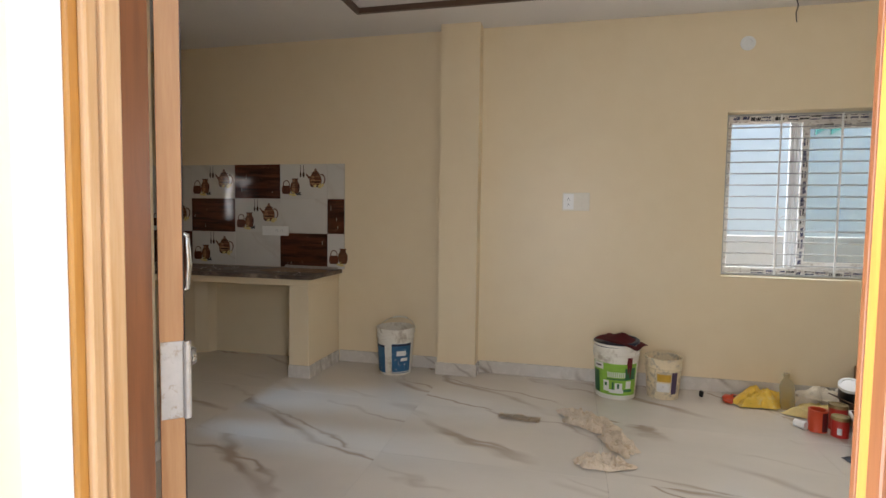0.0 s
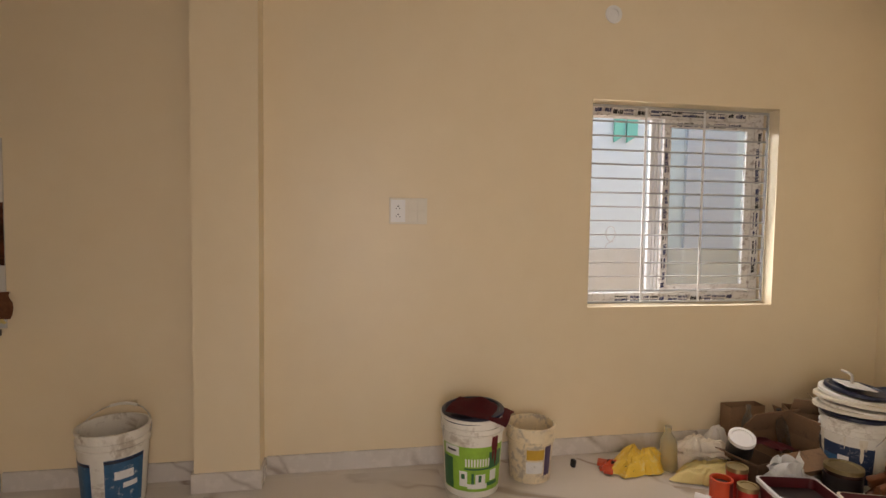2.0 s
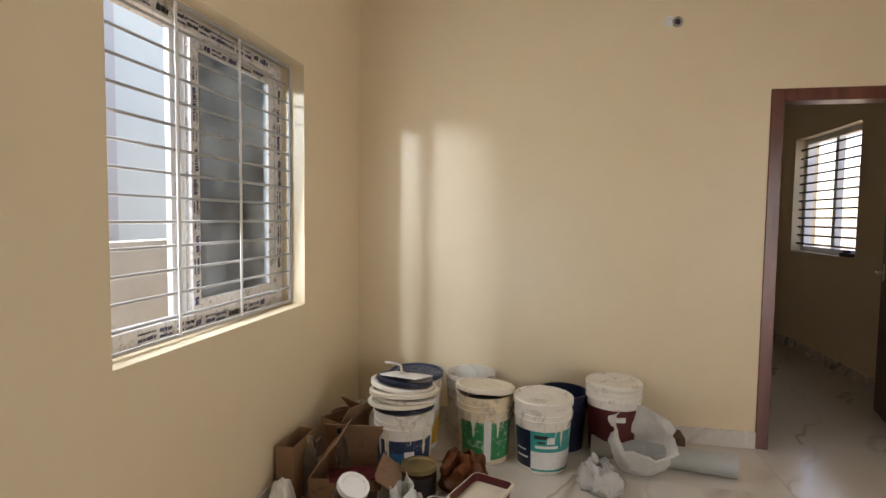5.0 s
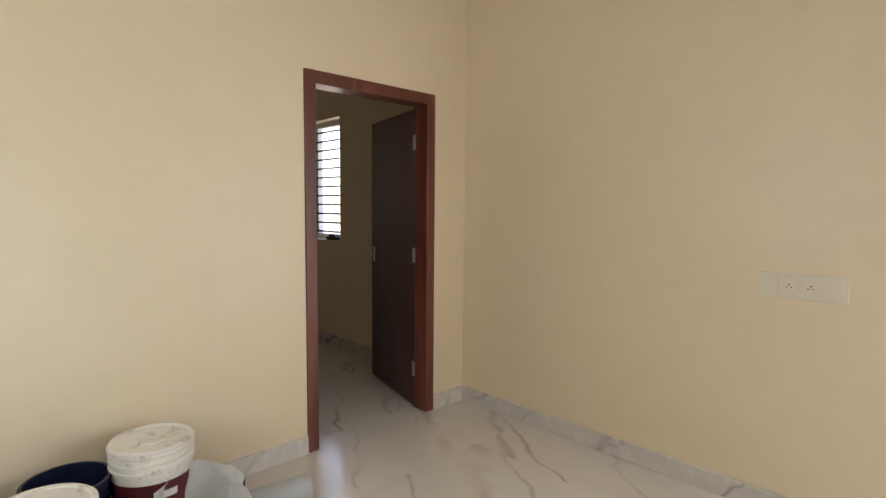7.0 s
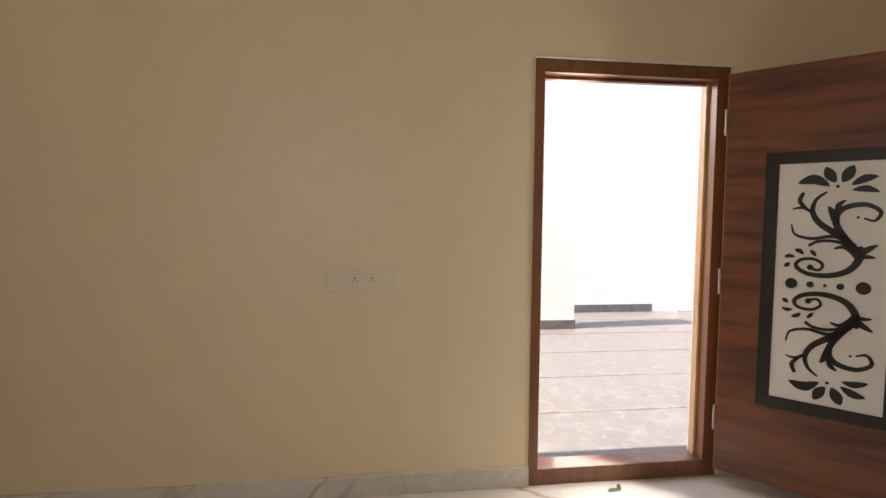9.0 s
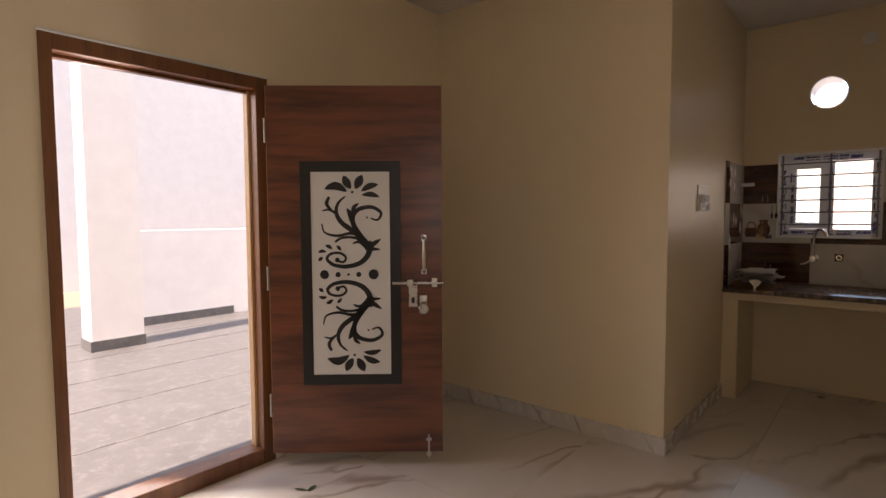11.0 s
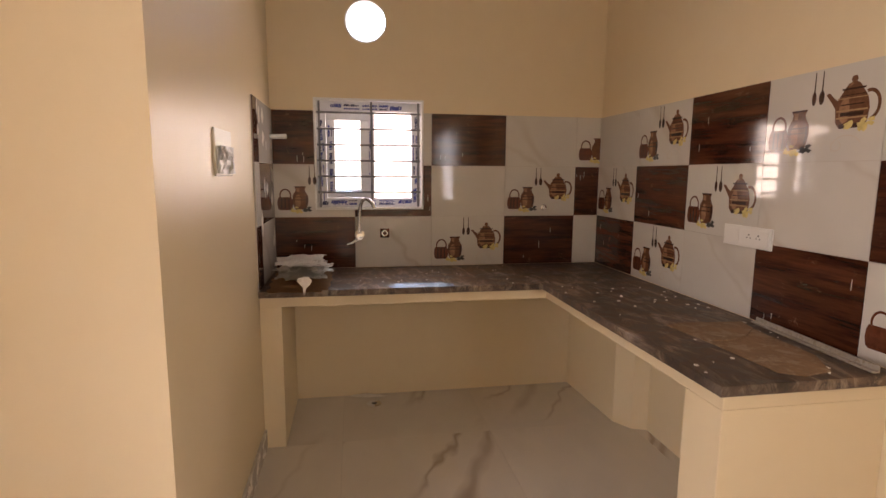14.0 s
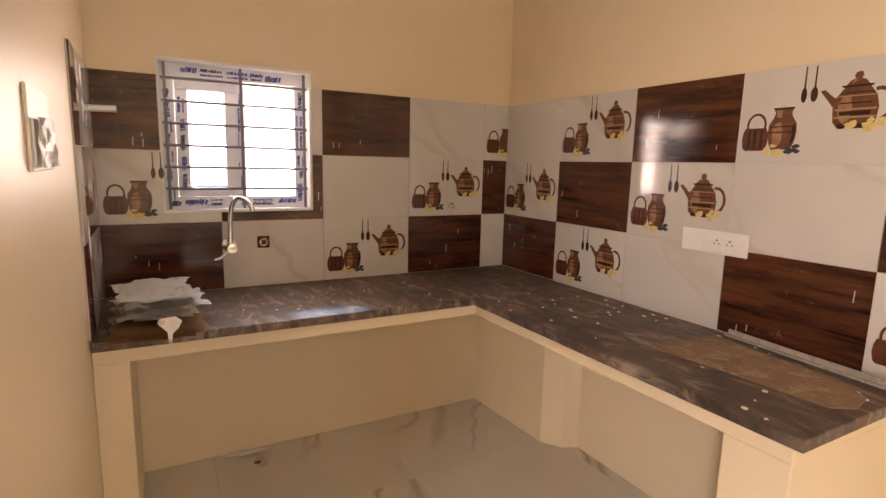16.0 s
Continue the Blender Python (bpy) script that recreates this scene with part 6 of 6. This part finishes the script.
def limp_sheet(w, d, h, wave, seed):
    """A thin warped board or paper sheet with uneven torn edges; its lowest point is at zero."""
    bm = bmesh.new()
    o = Vector((seed * 1.3, seed * 2.1, seed * 0.6))
    nx, ny = 14, 18
    g_ = []
    for i in range(nx + 1):
        for j in range(ny + 1):
            u, v = i / nx - 0.5, j / ny - 0.5
            ex = 0.022 * noise.noise(Vector((v * 6, 1, 0)) + o) * (1 if abs(u) > 0.45 else 0)
            ey = 0.026 * noise.noise(Vector((u * 7, 9, 0)) + o) * (1 if abs(v) > 0.45 else 0)
            zz = wave * (0.5 + 0.8 * noise.noise(Vector((u * 2.6, v * 3.2, 0)) + o)) + 0.25 * wave * noise.noise(Vector((u * 11, v * 11, 4)) + o)
            g_.append(bm.verts.new((u * w + ex, v * d + ey, max(0.0, zz))))
    for i in range(nx):
        for j in range(ny):
            q = i * (ny + 1) + j
            bm.faces.new((g_[q], g_[q + ny + 1], g_[q + ny + 2], g_[q + 1]))
    bmesh.ops.solidify(bm, geom=bm.faces[:], thickness=-h)
    return bm


for i in range(13):
    raw = i < 4
    w, d, h = (0.24 + bl_.uniform(0, 0.04), 0.40 + bl_.uniform(0, 0.04), 0.005) if raw else (bl_.uniform(0.18, 0.27), bl_.uniform(0.28, 0.42), 0.003)
    ob = part("board_offcut" if raw else "paper_sheet", limp_sheet(w, d, h, 0.003 if raw else bl_.uniform(0.010, 0.024), i + 3), WOODSTRIP if raw else PAPER)
    ob.matrix_world = pose(-1.44 + bl_.uniform(-0.04, 0.05), 1.868 + bl_.uniform(-0.02, 0.025), z, 0, 0, 90 + bl_.uniform(-5, 5) * (1 if raw else 3.2))
    tagged(ob, "raw brown plywood offcut in a loose stack" if raw else "crumpled white packing sheet in a loose stack", "board" if raw else "paper", "stacked sheets on the worktop")
    z += 0.009 if raw else 0.0105
ob = part("torn_paper", extrude_outline(((0.0, -0.028), (0.014, -0.036), (0.03, -0.022), (0.045, -0.008), (0.082, -0.006), (0.083, 0.002), (0.05, 0.008), (0.034, 0.026), (0.012, 0.036), (-0.004, 0.018)), 0.0, 0.002), PAPER)
ob.matrix_world = pose(-1.185, 1.89, 0.905, 0, 82, 0)
tagged(ob, "torn scrap of white paper hanging from stack", "paper")
for outline, z, tilt, text in ((((-0.26, 3.325), (0.063, 3.34), (0.10, 3.40), (0.08, 3.50), (-0.048, 3.575), (-0.348, 3.595), (-0.31, 3.45)), 0.828, 0.0, "long dusty brown cardboard strip on worktop"),
                               (((-0.437, 3.304), (-0.33, 3.308), (-0.223, 3.32), (-0.216, 3.415), (-0.26, 3.50), (-0.348, 3.60), (-0.437, 3.625), (-0.461, 3.373)), 0.833, 1.6, "torn dusty brown cardboard sheet curled on worktop")):
    ob = part("cardboard_sheet", extrude_outline(outline, 0.0, 0.004), CARDDUST)
    ob.matrix_world = pose(0, 0, z, 0, -tilt, 0)
    ob.location.z += 0.223 * math.sin(radians(tilt)) if tilt else 0.0
    tagged(ob, text, "cardboard", "cardboard sheets")
ob = part("edging_strip", boxes((-0.43, 0.11, -0.012, 0.012, 0, 0.006), (-0.43, 0.11, 0.008, 0.012, 0.006, 0.022)), HINGE)
ob.matrix_world = pose(0.0, 3.635, 0.828, 0, 0, -5)
tagged(ob, "thin metal edging strip along the tiles", "strip")
bm = bmesh.new()
for i in range(70):
    x, y = (bl_.uniform(-1.26, 0.1), bl_.uniform(3.13, 3.66)) if i < 52 else (bl_.uniform(-1.85, -1.28), bl_.uniform(2.1, 3.1))
    s = bl_.uniform(0.003, 0.011)
    a = bl_.uniform(0, 6)
    pts = [(x + s * math.cos(a + t) * bl_.uniform(0.6, 1.2), y + s * math.sin(a + t) * bl_.uniform(0.4, 1)) for t in (0, 1.3, 2.6, 4, 5.2)]
    f = bm.faces.new([bm.verts.new((px, py, 0.8265)) for px, py in pts])
    r = bmesh.ops.extrude_face_region(bm, geom=[f])
    bmesh.ops.translate(bm, vec=(0, 0, 0.0025), verts=[v for v in r["geom"] if isinstance(v, bmesh.types.BMVert)])
tagged(part("plaster_chips", bm, PAPER), "scattered white plaster chips on the worktop", "debris", kind="stuff")

tap = empty("kitchen_tap", pose(-1.88, 2.161, 1.035), "chrome swan-neck kitchen tap on tiled wall", "tap")
CHROME = plain("chrome", (0.75, 0.75, 0.75), 0.12, 1.0, vary=0.03, bumpy=0.0)
bm = bmesh.new()
tube(bm, smooth_line([Vector(p) for p in ((0.07, 0, 0.0), (0.075, 0, 0.08), (0.08, 0.005, 0.16), (0.095, 0.02, 0.205), (0.12, 0.045, 0.215), (0.145, 0.075, 0.19), (0.15, 0.085, 0.165))], 6), 0.0105, 14)
part("spout", bm, CHROME, tap, smooth=True)
bm = bmesh.new()
lathe(bm, [(0.0, 0.0), (0.03, 0.0), (0.03, 0.006), (0.014, 0.01), (0.014, 0.085), (0.02, 0.09), (0.02, 0.12), (0.0, 0.122)], 24, pose(0, 0, -0.005, 0, 90, 0))
part("valve_body", bm, CHROME, tap, smooth=True)
bm = bmesh.new()
tube(bm, [(0.1, -0.01, -0.02), (0.115, -0.05, -0.045), (0.12, -0.075, -0.05)], [0.009, 0.007, 0.005], 10)
part("lever", bm, CHROME, tap, smooth=True)
sq = empty("inlet_point", pose(-1.88, 2.314, 1.037), "brown square water inlet point with ring", "water point")
part("plate", boxes((0, 0.004, -0.028, 0.028, -0.028, 0.028), bevel=0.001), BROWN_TILE, sq)
bm = bmesh.new()
lathe(bm, [(0.011, 0.004), (0.012, 0.01), (0.019, 0.01), (0.02, 0.004)], 22, pose(0, 0, 0, 0, 90, 0))
part("ring", bm, CHROME, sq, smooth=True)
bm = bmesh.new()
tube(bm, [(-1.80, 1.668, 1.6), (-1.80, 1.76, 1.602)], 0.014, 14)
tagged(part("pipe_stub", bm, WHITEPLASTIC, smooth=True), "short capped white pipe stub from tiles", "pipe")
tp = empty("water_inlet", pose(-1.88, 3.33, 1.19), "small round chrome inlet cap on tile", "water point")
bm = bmesh.new()
lathe(bm, [(0.0, 0.006), (0.008, 0.006), (0.011, 0.01), (0.018, 0.009), (0.02, 0.0)], 22, pose(0, 0, 0, 0, 90, 0))
part("cap", bm, CHROME, tp, smooth=True)
dr = empty("floor_drain", pose(-1.745, 2.233, 0.0), "round steel floor drain under the counter", "drain")
bm = bmesh.new()
lathe(bm, [(0.016, 0.003), (0.02, 0.006), (0.04, 0.006), (0.045, 0.001)], 26)
part("grate", bm, STEEL, dr, smooth=True)
bm = bmesh.new()
lathe(bm, [(0.0, 0.002), (0.018, 0.002)], 18)
part("drain_hole", bm, DARKHOLE, dr)
heap("cement_patch", "broken cement crumbs beside the floor drain", "cement", CEMENT_SMEAR, pose(-1.85, 2.20, 0.0, 0, 0, 82), 0.24, 0.035, 0.012, 61, 0.08, (20.0, 20.0))


# ---- floor slabs, each a piece of its own ----
def slabs(x0, x1, y0, y1, sx, sy, ox, oy):
    made = {}
    i0 = math.floor((x0 - ox) / sx)
    j0 = math.floor((y0 - oy) / sy)
    for i in range(i0, math.ceil((x1 - ox) / sx)):
        for j in range(j0, math.ceil((y1 - oy) / sy)):
            a, b = max(x0, ox + i * sx), min(x1, ox + (i + 1) * sx)
            c, d = max(y0, oy + j * sy), min(y1, oy + (j + 1) * sy)
            if b - a < 0.01 or d - c < 0.01:
                continue
            key = (round(b - a, 3), round(d - c, 3))
            if key not in made:
                made[key] = keep_mesh(boxes((0.0005, b - a - 0.0005, 0.0005, d - c - 0.0005, -0.0115, 0.0)), FLOOR, "floor_slab")
            ob = new("floor_slab", made[key])
            ob.parent = floor
            ob.location = (a, c, 0)


slabs(-1.89, 5.38, 0.0, 3.71, 1.2, 0.8, -1.30, 0.45)
slabs(5.38, 8.67, -0.13, 3.71, 1.2, 0.8, 5.38, 0.25)
